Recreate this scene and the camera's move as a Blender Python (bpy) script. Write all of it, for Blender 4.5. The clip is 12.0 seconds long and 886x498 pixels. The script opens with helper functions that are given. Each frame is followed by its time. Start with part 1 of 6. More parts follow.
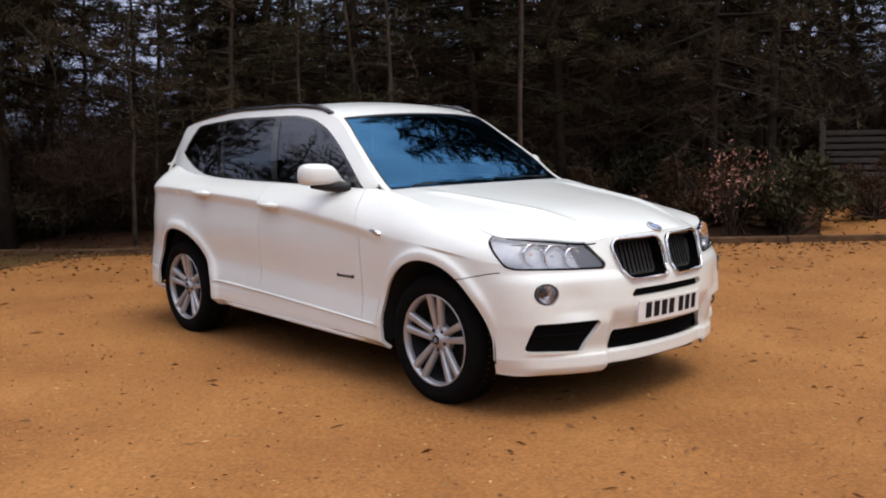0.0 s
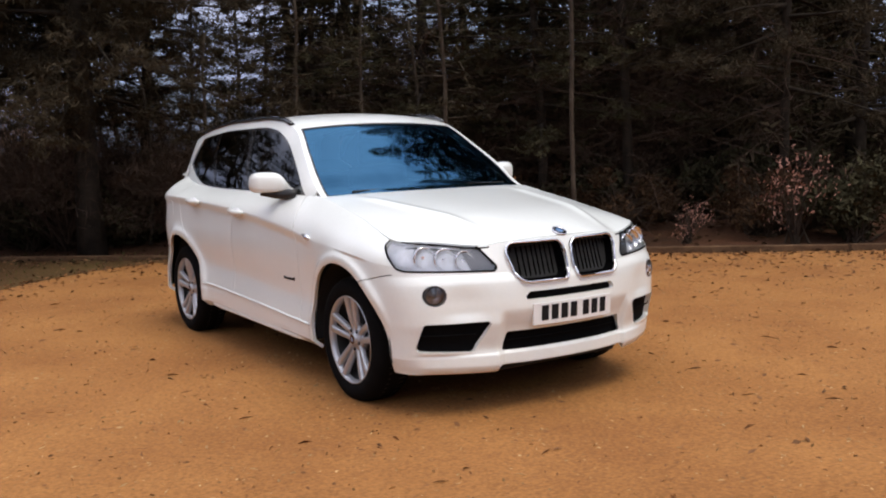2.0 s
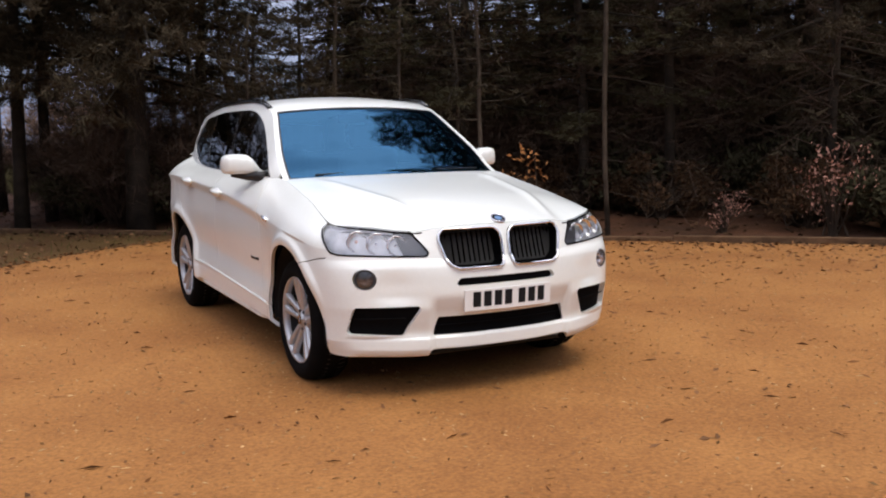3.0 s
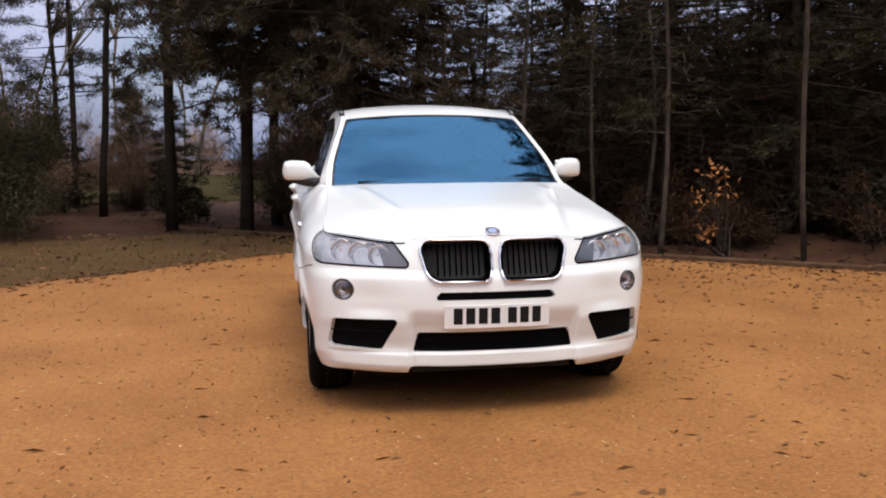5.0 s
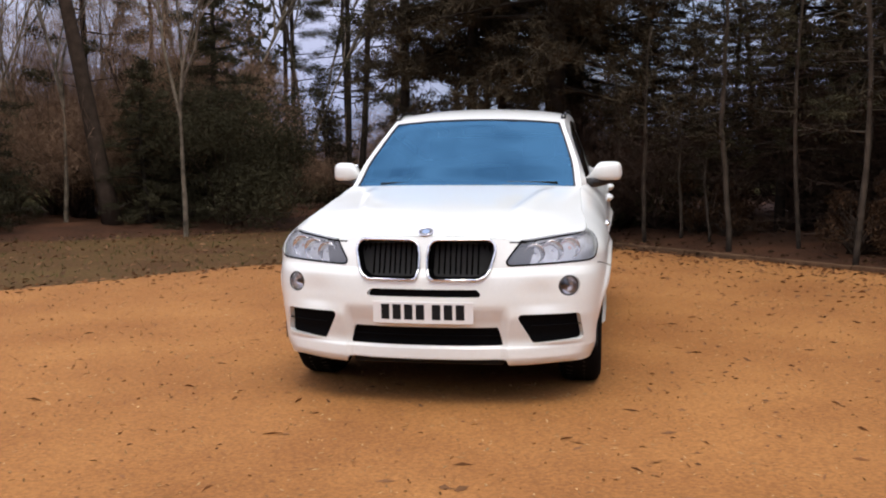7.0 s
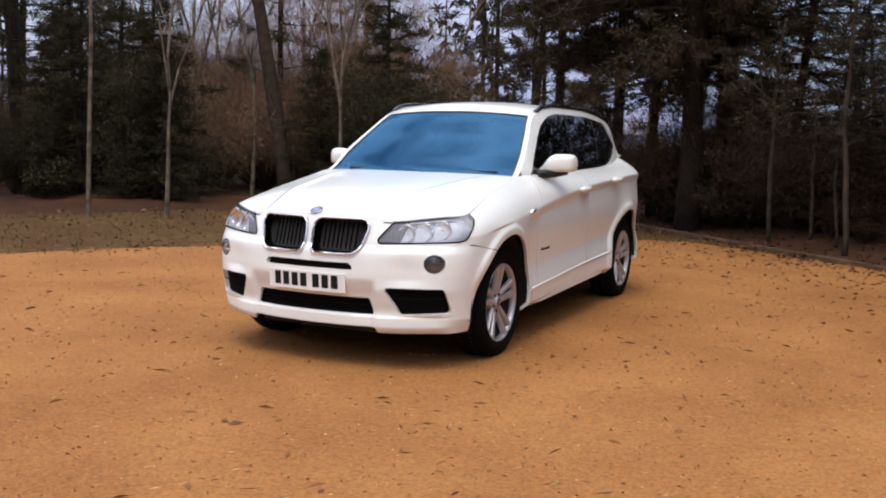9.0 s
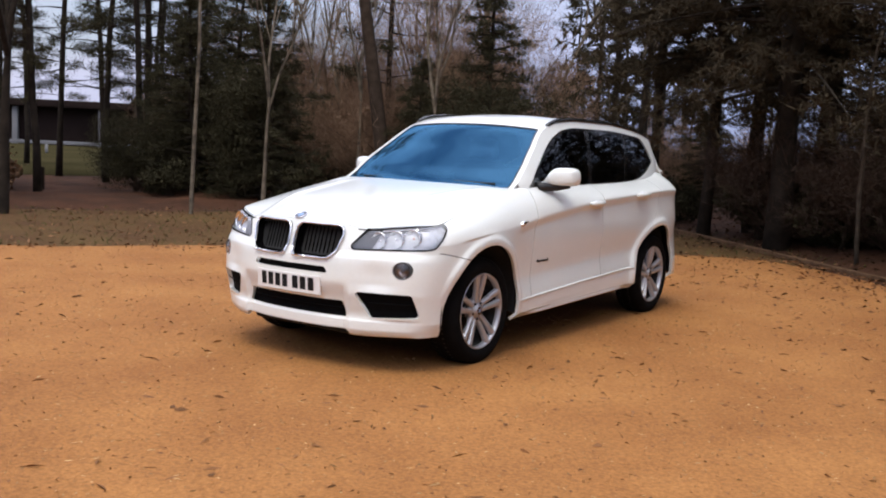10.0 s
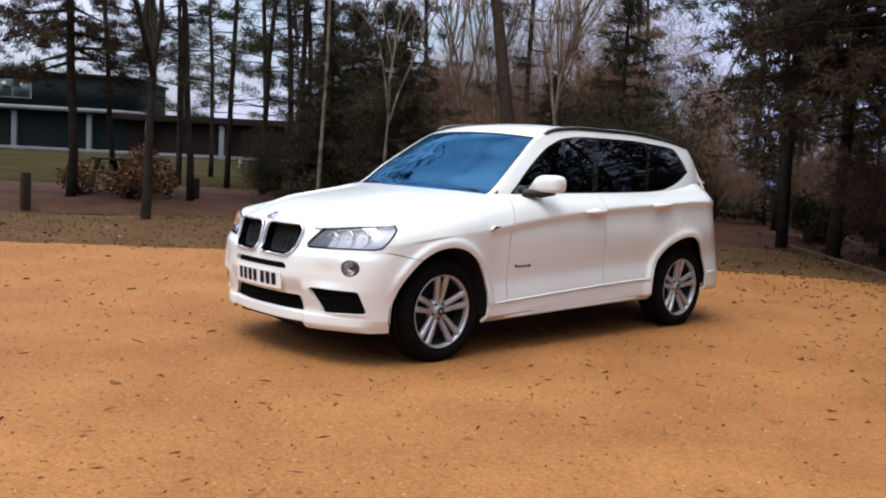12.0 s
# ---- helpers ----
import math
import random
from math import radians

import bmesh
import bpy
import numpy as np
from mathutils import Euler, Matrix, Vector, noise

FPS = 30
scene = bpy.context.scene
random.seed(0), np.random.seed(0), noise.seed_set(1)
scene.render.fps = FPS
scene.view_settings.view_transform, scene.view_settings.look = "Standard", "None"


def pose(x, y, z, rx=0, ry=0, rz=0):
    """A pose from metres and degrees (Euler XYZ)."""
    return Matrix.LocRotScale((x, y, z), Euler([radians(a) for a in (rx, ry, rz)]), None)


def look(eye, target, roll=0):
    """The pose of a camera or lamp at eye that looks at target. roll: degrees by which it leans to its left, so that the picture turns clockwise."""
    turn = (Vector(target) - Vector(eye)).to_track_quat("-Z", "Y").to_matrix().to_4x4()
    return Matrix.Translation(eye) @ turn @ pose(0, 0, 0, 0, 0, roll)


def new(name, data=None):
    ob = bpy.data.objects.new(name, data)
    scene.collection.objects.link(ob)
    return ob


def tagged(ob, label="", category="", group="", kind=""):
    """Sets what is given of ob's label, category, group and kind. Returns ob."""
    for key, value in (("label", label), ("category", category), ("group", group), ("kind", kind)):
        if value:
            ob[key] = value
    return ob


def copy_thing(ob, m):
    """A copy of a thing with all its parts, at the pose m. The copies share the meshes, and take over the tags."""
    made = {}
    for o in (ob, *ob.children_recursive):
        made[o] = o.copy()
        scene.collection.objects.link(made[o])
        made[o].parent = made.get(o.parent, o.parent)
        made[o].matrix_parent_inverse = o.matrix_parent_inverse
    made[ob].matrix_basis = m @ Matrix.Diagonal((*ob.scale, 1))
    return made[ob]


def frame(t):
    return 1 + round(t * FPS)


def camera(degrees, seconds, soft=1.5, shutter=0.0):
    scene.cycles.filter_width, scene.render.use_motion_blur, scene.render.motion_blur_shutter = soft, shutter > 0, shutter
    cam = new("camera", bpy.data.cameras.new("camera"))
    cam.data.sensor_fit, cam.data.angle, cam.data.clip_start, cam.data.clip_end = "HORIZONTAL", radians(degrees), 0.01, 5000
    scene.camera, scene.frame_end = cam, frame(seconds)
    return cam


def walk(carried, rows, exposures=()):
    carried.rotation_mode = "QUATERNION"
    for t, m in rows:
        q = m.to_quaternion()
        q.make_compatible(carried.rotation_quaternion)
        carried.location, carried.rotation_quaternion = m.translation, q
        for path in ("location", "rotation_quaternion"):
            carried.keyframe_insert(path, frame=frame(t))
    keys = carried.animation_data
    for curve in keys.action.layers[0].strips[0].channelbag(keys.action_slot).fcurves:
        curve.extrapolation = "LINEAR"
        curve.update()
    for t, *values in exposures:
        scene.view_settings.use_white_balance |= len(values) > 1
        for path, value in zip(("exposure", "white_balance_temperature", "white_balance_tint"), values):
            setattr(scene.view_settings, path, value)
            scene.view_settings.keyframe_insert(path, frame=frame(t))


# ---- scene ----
import collections
cam = camera(49.8, 12.0, soft=2.0)
PATH = [
    (0, (-4.099, -3.726, 1.407), (-2.780, -2.240, 1.174), -1.3),
    (0.5, (-3.951, -3.961, 1.393), (-2.683, -2.431, 1.171), -1.7),
    (1, (-3.788, -4.237, 1.408), (-2.576, -2.660, 1.195), -2.0),
    (1.5, (-3.547, -4.416, 1.362), (-2.378, -2.807, 1.153), -2.5),
    (2, (-3.215, -4.651, 1.358), (-2.143, -2.975, 1.155), -2.1),
    (2.5, (-2.884, -4.914, 1.376), (-1.893, -3.192, 1.152), -1.6),
    (4.5, (-1.450, -5.278, 1.286), (-0.933, -3.358, 1.072), -0.5),
    (5, (-1.022, -5.332, 1.293), (-0.689, -3.370, 1.098), -0.5),
    (5.5, (-0.573, -5.466, 1.277), (-0.410, -3.480, 1.099), -0.8),
    (6, (-0.113, -5.504, 1.281), (-0.109, -3.514, 1.085), -1.4),
    (6.5, (0.393, -5.512, 1.289), (0.222, -3.531, 1.078), -1.0),
    (7, (0.957, -5.581, 1.309), (0.604, -3.622, 1.116), -0.4),
    (9, (3.087, -5.475, 1.334), (2.227, -3.683, 1.111), 1.4),
    (9.5, (3.545, -5.286, 1.344), (2.556, -3.563, 1.114), 2.0),
    (10, (4.054, -5.131, 1.396), (2.933, -3.489, 1.178), 2.7),
    (10.5, (4.459, -4.904, 1.371), (3.283, -3.302, 1.147), 2.8),
    (11, (4.839, -4.638, 1.422), (3.564, -3.114, 1.194), 3.1),
    (11.5, (5.173, -4.414, 1.376), (3.814, -2.962, 1.167), 3.4),
    (12, (5.372, -4.298, 1.380), (3.929, -2.927, 1.182), 3.0),
]
walk(cam, [(t, look(eye, target, roll)) for t, eye, target, roll in PATH], exposures=[(0.0, 0.85, 7300, 3), (5.0, 0.98, 7330, 6), (9.5, 1.06, 7060, 5), (12.0, 1.19, 6800, 2)])

# ---- world and light ----
SUN_ELEVATION, SUN_HEADING = 65.0, 170.0
world = bpy.data.worlds.new("overcast_sky")
scene.world = world
world.use_nodes = True
wn, wl = world.node_tree.nodes, world.node_tree.links
wn.clear()
w_out = wn.new("ShaderNodeOutputWorld")
w_bg = wn.new("ShaderNodeBackground")
w_sky = wn.new("ShaderNodeTexSky")
w_sky.sky_type, w_sky.sun_disc = "NISHITA", False
w_sky.sun_elevation, w_sky.sun_rotation = radians(SUN_ELEVATION), radians(SUN_HEADING)
w_sky.dust_density, w_sky.ozone_density = 2.0, 1.5
w_co = wn.new("ShaderNodeTexCoord")
w_map = wn.new("ShaderNodeMapping")
w_map.inputs["Scale"].default_value = (1.6, 1.6, 3.2)
w_no = wn.new("ShaderNodeTexNoise")
w_no.inputs["Scale"].default_value, w_no.inputs["Detail"].default_value = 1.7, 7.0
w_ramp = wn.new("ShaderNodeValToRGB")
w_ramp.color_ramp.elements[0].position, w_ramp.color_ramp.elements[1].position = 0.24, 0.56
w_mix = wn.new("ShaderNodeMix")
w_mix.data_type = "RGBA"
w_mix.inputs["B"].default_value = (5.75, 5.78, 7.5, 1)
wl.new(w_co.outputs["Generated"], w_map.inputs["Vector"])
wl.new(w_map.outputs[0], w_no.inputs["Vector"])
wl.new(w_no.outputs["Fac"], w_ramp.inputs[0])
wl.new(w_ramp.outputs[0], w_mix.inputs["Factor"])
wl.new(w_sky.outputs[0], w_mix.inputs["A"])
# an overcast sky is about three times as bright overhead as at the horizon
w_sep = wn.new("ShaderNodeSeparateXYZ")
w_grad = wn.new("ShaderNodeMix")
w_grad.data_type = "RGBA"
w_grad.inputs["B"].default_value = (1.72, 1.72, 1.72, 1)
# the cloud is thinner and whiter towards the west
w_west = wn.new("ShaderNodeMapRange")
w_west.interpolation_type = "SMOOTHSTEP"
w_west.inputs["From Min"].default_value, w_west.inputs["From Max"].default_value = -0.35, -1.0
w_low = wn.new("ShaderNodeMix")
w_low.data_type = "RGBA"
w_low.inputs["A"].default_value, w_low.inputs["B"].default_value = (0.27, 0.32, 0.43, 1), (0.47, 0.48, 0.53, 1)
w_mul = wn.new("ShaderNodeMix")
w_mul.data_type, w_mul.blend_type = "RGBA", "MULTIPLY"
w_mul.inputs["Factor"].default_value = 1.0
wl.new(w_co.outputs["Generated"], w_sep.inputs[0])
wl.new(w_sep.outputs["Z"], w_grad.inputs["Factor"])
wl.new(w_sep.outputs["X"], w_west.inputs["Value"])
wl.new(w_west.outputs[0], w_low.inputs["Factor"])
wl.new(w_low.outputs["Result"], w_grad.inputs["A"])
wl.new(w_mix.outputs["Result"], w_mul.inputs["A"])
wl.new(w_grad.outputs["Result"], w_mul.inputs["B"])
wl.new(w_mul.outputs["Result"], w_bg.inputs["Color"])
wl.new(w_bg.outputs[0], w_out.inputs["Surface"])
w_bg.inputs["Strength"].default_value = 0.11

sun_data = bpy.data.lights.new("sun", "SUN")
sun_data.energy, sun_data.angle, sun_data.color = 0.8, radians(28), (1.0, 0.95, 0.86)
sun = new("sun", sun_data)
sun.matrix_world = look((1.6, -8, 20), (0, 1, 0))

# ---- materials ----


def mat(name, base, rough=0.6, metal=0.0, coat=0.0, vary=0.0, vscale=6.0, base2=None, bump=0.0, bscale=60.0,
        detail=6.0, spec=0.5, island=0.0, rough2=None, fine=0.0, fscale=140.0):
    """A procedural surface: a base colour broken up at two scales, with relief."""
    m = bpy.data.materials.new(name)
    m.use_nodes = True
    n, l = m.node_tree.nodes, m.node_tree.links
    p = n["Principled BSDF"]
    p.inputs["Base Color"].default_value = (*base, 1)
    p.inputs["Roughness"].default_value = rough
    p.inputs["Metallic"].default_value = metal
    p.inputs["Coat Weight"].default_value = coat
    p.inputs["Coat Roughness"].default_value = 0.03
    p.inputs["Specular IOR Level"].default_value = spec
    co = n.new("ShaderNodeTexCoord")
    col = None
    if vary > 0 or base2:
        t = n.new("ShaderNodeTexNoise")
        t.inputs["Scale"].default_value, t.inputs["Detail"].default_value = vscale, detail
        l.new(co.outputs["Object"], t.inputs["Vector"])
        r = n.new("ShaderNodeValToRGB")
        r.color_ramp.elements[0].position, r.color_ramp.elements[1].position = 0.32, 0.68
        b2 = base2 or tuple(c * (1 - vary) for c in base)
        r.color_ramp.elements[0].color, r.color_ramp.elements[1].color = (*b2, 1), (*base, 1)
        l.new(t.outputs["Fac"], r.inputs[0])
        col = r.outputs[0]
        if rough2 is not None:
            q = n.new("ShaderNodeMapRange")
            q.inputs["To Min"].default_value, q.inputs["To Max"].default_value = rough2, rough
            l.new(t.outputs["Fac"], q.inputs["Value"])
            l.new(q.outputs[0], p.inputs["Roughness"])
    if fine > 0:
        t2 = n.new("ShaderNodeTexNoise")
        t2.inputs["Scale"].default_value, t2.inputs["Detail"].default_value = fscale, 3.0
        l.new(co.outputs["Object"], t2.inputs["Vector"])
        mr = n.new("ShaderNodeMapRange")
        mr.inputs["From Min"].default_value, mr.inputs["From Max"].default_value = 0.3, 0.7
        mr.inputs["To Min"].default_value, mr.inputs["To Max"].default_value = 1 - fine, 1 + fine * 0.4
        l.new(t2.outputs["Fac"], mr.inputs["Value"])
        mx = n.new("ShaderNodeMix")
        mx.data_type, mx.blend_type = "RGBA", "MULTIPLY"
        mx.inputs["Factor"].default_value = 1.0
        if col:
            l.new(col, mx.inputs["A"])
        else:
            mx.inputs["A"].default_value = (*base, 1)
        l.new(mr.outputs[0], mx.inputs["B"])
        col = mx.outputs["Result"]
    if island > 0:
        g = n.new("ShaderNodeNewGeometry")
        mr = n.new("ShaderNodeMapRange")
        mr.inputs["To Min"].default_value, mr.inputs["To Max"].default_value = 1 - island, 1 + island * 0.6
        l.new(g.outputs["Random Per Island"], mr.inputs["Value"])
        mx = n.new("ShaderNodeMix")
        mx.data_type, mx.blend_type = "RGBA", "MULTIPLY"
        mx.inputs["Factor"].default_value = 1.0
        if col:
            l.new(col, mx.inputs["A"])
        else:
            mx.inputs["A"].default_value = (*base, 1)
        l.new(mr.outputs[0], mx.inputs["B"])
        col = mx.outputs["Result"]
    if col:
        l.new(col, p.inputs["Base Color"])
    if bump > 0:
        t3 = n.new("ShaderNodeTexNoise")
        t3.inputs["Scale"].default_value, t3.inputs["Detail"].default_value = bscale, 5.0
        l.new(co.outputs["Object"], t3.inputs["Vector"])
        b = n.new("ShaderNodeBump")
        b.inputs["Strength"].default_value, b.inputs["Distance"].default_value = bump, 0.02
        l.new(t3.outputs["Fac"], b.inputs["Height"])
        l.new(b.outputs[0], p.inputs["Normal"])
    return m


def glass_mat(name, tint, reflect, gloss_tint):
    """Tinted vehicle glass: a mirror coat over a clear, darkened pane."""
    m = bpy.data.materials.new(name)
    m.use_nodes = True
    n, l = m.node_tree.nodes, m.node_tree.links
    n.clear()
    out = n.new("ShaderNodeOutputMaterial")
    gl = n.new("ShaderNodeBsdfGlossy")
    gl.inputs["Color"].default_value, gl.inputs["Roughness"].default_value = (*gloss_tint, 1), 0.01
    tr = n.new("ShaderNodeBsdfTransparent")
    tr.inputs["Color"].default_value = (*tint, 1)
    fr = n.new("ShaderNodeFresnel")
    fr.inputs["IOR"].default_value = 1.5
    mr = n.new("ShaderNodeMapRange")
    mr.inputs["From Max"].default_value, mr.inputs["To Min"].default_value = 0.6, reflect
    mr.inputs["To Max"].default_value = 0.95
    mix = n.new("ShaderNodeMixShader")
    l.new(fr.outputs[0], mr.inputs["Value"])
    l.new(mr.outputs[0], mix.inputs[0])
    l.new(tr.outputs[0], mix.inputs[1])
    l.new(gl.outputs[0], mix.inputs[2])
    l.new(mix.outputs[0], out.inputs["Surface"])
    return m


PAINT = mat("white_paint", (0.795, 0.825, 0.80), rough=0.30, coat=0.7, vary=0.03, vscale=2.5, fine=0.02, fscale=60)
BLACK = mat("black_plastic", (0.012, 0.012, 0.013), rough=0.55, vary=0.3, vscale=14, bump=0.05, bscale=300)
GLOSSBLACK = mat("gloss_black_trim", (0.008, 0.008, 0.009), rough=0.15, coat=0.6, vary=0.2, vscale=9)
# underbody black, also on the sheets that stand in for gap shade
VOID = mat("dark_underbody_and_gap_shade", (0.006, 0.006, 0.006), rough=0.9, vary=0.4, vscale=8)
MESHGRID = mat("black_mesh_plastic", (0.005, 0.005, 0.0055), rough=0.9, spec=0.05, vary=0.3, vscale=30)
SLATBLACK = mat("black_slat_plastic", (0.0022, 0.0022, 0.0025), rough=0.9, spec=0.01, vary=0.3, vscale=30)
CHROME = mat("chrome", (0.78, 0.78, 0.80), rough=0.10, metal=1.0, vary=0.08, vscale=20)
ALLOY = mat("silver_alloy", (0.46, 0.47, 0.49), rough=0.30, metal=0.5, coat=0.5, vary=0.15, vscale=18)
# near-black for small dark trim and for the shade behind the wheel spokes
TRIMSHADE = mat("dark_trim_and_wheel_shade", (0.014, 0.014, 0.015), rough=0.85, metal=0.0, vary=0.3, vscale=20)
TYRE = mat("black_rubber", (0.007, 0.0066, 0.0066), rough=0.95, spec=0.06, vary=0.35, vscale=10, bump=0.15, bscale=90)
WELL = mat("wheel_well_liner", (0.008, 0.008, 0.008), rough=0.95, vary=0.3, vscale=12)
LAMPHOUSE = mat("grey_lamp_housing", (0.74, 0.75, 0.77), rough=0.32, metal=0.3, vary=0.2, vscale=25)
LAMPDARK = mat("dark_grey_lamp_insert", (0.085, 0.085, 0.09), rough=0.4, vary=0.2, vscale=25)
REFLECTOR = mat("silver_lamp_reflector", (0.85, 0.86, 0.88), rough=0.22, metal=1.0, vary=0.05, vscale=30)
AMBER = mat("amber_indicator", (0.78, 0.50, 0.40), rough=0.25, coat=0.5, vary=0.1, vscale=30)
REDLAMP = mat("red_tail_lamp", (0.30, 0.01, 0.012), rough=0.15, coat=1.0, vary=0.1, vscale=30)
PLATEWHITE = mat("white_plate", (0.78, 0.79, 0.78), rough=0.35, vary=0.04, vscale=20)
PLATEBLACK = mat("black_plate_bars", (0.010, 0.010, 0.011), rough=0.8, spec=0.2, vary=0.1, vscale=40)
BADGEBLUE = mat("blue_badge_enamel", (0.12, 0.22, 0.40), rough=0.2, coat=1.0, vary=0.05, vscale=40)
LEATHER = mat("dark_upholstery", (0.012, 0.012, 0.014), rough=0.6, vary=0.3, vscale=12, bump=0.05, bscale=120)
# the blue of the mirrored sky is put into the windscreen's gloss colour
WINDSCREEN = glass_mat("windscreen_glass", (0.10, 0.14, 0.18), 0.19, (0.125, 0.37, 0.63))
PRIVACY = glass_mat("tinted_side_glass", (0.02, 0.022, 0.025), 0.045, (0.55, 0.58, 0.63))
LENS = glass_mat("clear_lamp_lens", (0.95, 0.95, 0.96), 0.04, (1, 1, 1))

# ---- shaping helpers ----


def pchip(pts):
    """A smooth monotone curve through (x, y) pairs; works on arrays."""
    xs = np.array([p[0] for p in pts], float)
    ys = np.array([p[1] for p in pts], float)
    h = np.diff(xs)
    dl = np.diff(ys) / h
    m = np.zeros(len(xs))
    m[0], m[-1] = dl[0], dl[-1]
    for i in range(1, len(xs) - 1):
        if dl[i - 1] * dl[i] > 0:
            w1, w2 = 2 * h[i] + h[i - 1], h[i] + 2 * h[i - 1]
            m[i] = (w1 + w2) / (w1 / dl[i - 1] + w2 / dl[i])

    def f(x):
        x = np.clip(np.asarray(x, float), xs[0], xs[-1])
        i = np.clip(np.searchsorted(xs, x, side="right") - 1, 0, len(h) - 1)
        t = (x - xs[i]) / h[i]
        return ((2 * t**3 - 3 * t**2 + 1) * ys[i] + (t**3 - 2 * t**2 + t) * h[i] * m[i]
                + (-2 * t**3 + 3 * t**2) * ys[i + 1] + (t**3 - t**2) * h[i] * m[i + 1])
    return f


def smooth(a, b, x):
    t = np.clip((np.asarray(x, float) - a) / (b - a), 0, 1)
    return t * t * (3 - 2 * t)


def poly_sdf(pts, u, v, r=0.0):
    """Signed distance to a polygon, negative inside; r rounds its corners."""
    c = np.mean(pts, axis=0)
    if r > 0:
        q = []
        n = len(pts)
        area = sum(pts[i][0] * pts[(i + 1) % n][1] - pts[(i + 1) % n][0] * pts[i][1] for i in range(n))
        sg = 1 if area > 0 else -1
        for i in range(n):
            p0, p1, p2 = (Vector(pts[(i + k) % n]) for k in (-1, 0, 1))
            e1, e2 = (p1 - p0).normalized(), (p2 - p1).normalized()
            n1, n2 = Vector((-e1.y, e1.x)) * sg, Vector((-e2.y, e2.x)) * sg
            b = n1 + n2
            q.append(tuple(p1 + b * (r / max(0.3, b.dot(n1)))))
        pts = q
    u, v = np.asarray(u, float), np.asarray(v, float)
    best = np.full(u.shape, 1e9)
    inside = np.zeros(u.shape, bool)
    n = len(pts)
    for i in range(n):
        ax, ay = pts[i]
        bx, by = pts[(i + 1) % n]
        ex, ey = bx - ax, by - ay
        t = np.clip(((u - ax) * ex + (v - ay) * ey) / (ex * ex + ey * ey + 1e-12), 0, 1)
        best = np.minimum(best, np.hypot(u - ax - t * ex, v - ay - t * ey))
        cross = ((ay > v) != (by > v)) & (u < (bx - ax) * (v - ay) / (by - ay + 1e-12) + ax)
        inside ^= cross
    return np.where(inside, -best, best) - r


def link_mesh(name, verts, faces, material, parent=None, label="", normals=None, flat=False):
    me = bpy.data.meshes.new(name)
    me.from_pydata([tuple(map(float, v)) for v in verts], [], faces)
    me.materials.append(material)
    if not flat:
        me.polygons.foreach_set("use_smooth", [True] * len(me.polygons))
    if normals is not None:
        me.normals_split_custom_set_from_vertices([tuple(map(float, q)) for q in normals])
    me.update()
    ob = new(name, me)
    if parent:
        ob.parent = parent
    if label:
        tagged(ob, label)
    return ob


def part(name, bm, material, parent=None, label="", smooth_it=True):
    """Links a bmesh as one mesh object under a thing or a part."""
    me = bpy.data.meshes.new(name)
    bm.to_mesh(me)
    bm.free()
    me.materials.append(material)
    if smooth_it:
        me.polygons.foreach_set("use_smooth", [True] * len(me.polygons))
    ob = new(name, me)
    if parent:
        ob.parent = parent
    if label:
        tagged(ob, label)
    return ob


def bevelled(bm, width, segments=2):
    bmesh.ops.bevel(bm, geom=bm.edges[:], offset=width, segments=segments, affect="EDGES", profile=0.6)
    return bm


def box_bm(x0, y0, z0, x1, y1, z1, bevel=0.0, m=None):
    bm = bmesh.new()
    bmesh.ops.create_cube(bm, size=1)
    for v in bm.verts:
        v.co = Vector((x0 + (v.co.x + 0.5) * (x1 - x0), y0 + (v.co.y + 0.5) * (y1 - y0), z0 + (v.co.z + 0.5) * (z1 - z0)))
    if bevel:
        bevelled(bm, bevel)
    if m is not None:
        bm.transform(m)
    return bm


def tube(pts, radii, sides=8, closed=False, cap=True):
    """Vertices and faces of a tube along pts."""
    pts = [Vector(p) for p in pts]
    n = len(pts)
    if isinstance(radii, (int, float)):
        radii = [radii] * n
    verts, faces = [], []
    ref = None
    for i, p in enumerate(pts):
        a = pts[(i - 1) % n] if (closed or i > 0) else p
        b = pts[(i + 1) % n] if (closed or i < n - 1) else p
        t = (b - a).normalized()
        if ref is None:
            ref = t.cross(Vector((0, 0, 1)))
            if ref.length < 0.1:
                ref = t.cross(Vector((1, 0, 0)))
        ref = (ref - t * ref.dot(t)).normalized()
        up = t.cross(ref)
        for k in range(sides):
            a2 = 2 * math.pi * k / sides
            verts.append(p + (ref * math.cos(a2) + up * math.sin(a2)) * radii[i])
    for i in range(n if closed else n - 1):
        j = (i + 1) % n
        for k in range(sides):
            k2 = (k + 1) % sides
            faces.append((i * sides + k, i * sides + k2, j * sides + k2, j * sides + k))
    if cap and not closed:
        faces.append(tuple(reversed(range(sides))))
        faces.append(tuple(range((n - 1) * sides, n * sides)))
    return verts, faces


def revolve(profile, steps, axis="x"):
    """A closed ring of a profile of (radius, along) pairs turned round the x axis."""
    verts, faces = [], []
    n = len(profile)
    for i in range(steps):
        a = 2 * math.pi * i / steps
        for r, h in profile:
            verts.append((h, r * math.cos(a), r * math.sin(a)))
    for i in range(steps):
        j = (i + 1) % steps
        for k in range(n - 1):
            faces.append((i * n + k, i * n + k + 1, j * n + k + 1, j * n + k))
    return verts, faces


def main_pieces(faces, n):
    """The faces without slivers that hang together with nothing."""
    root = list(range(n))

    def top(i):
        while root[i] != i:
            root[i] = root[root[i]]
            i = root[i]
        return i
    for f in faces:
        for i in f[1:]:
            root[top(i)] = top(f[0])
    size = collections.Counter(top(f[0]) for f in faces)
    least = 0.03 * len(faces)
    return [f for f in faces if size[top(f[0])] >= least]


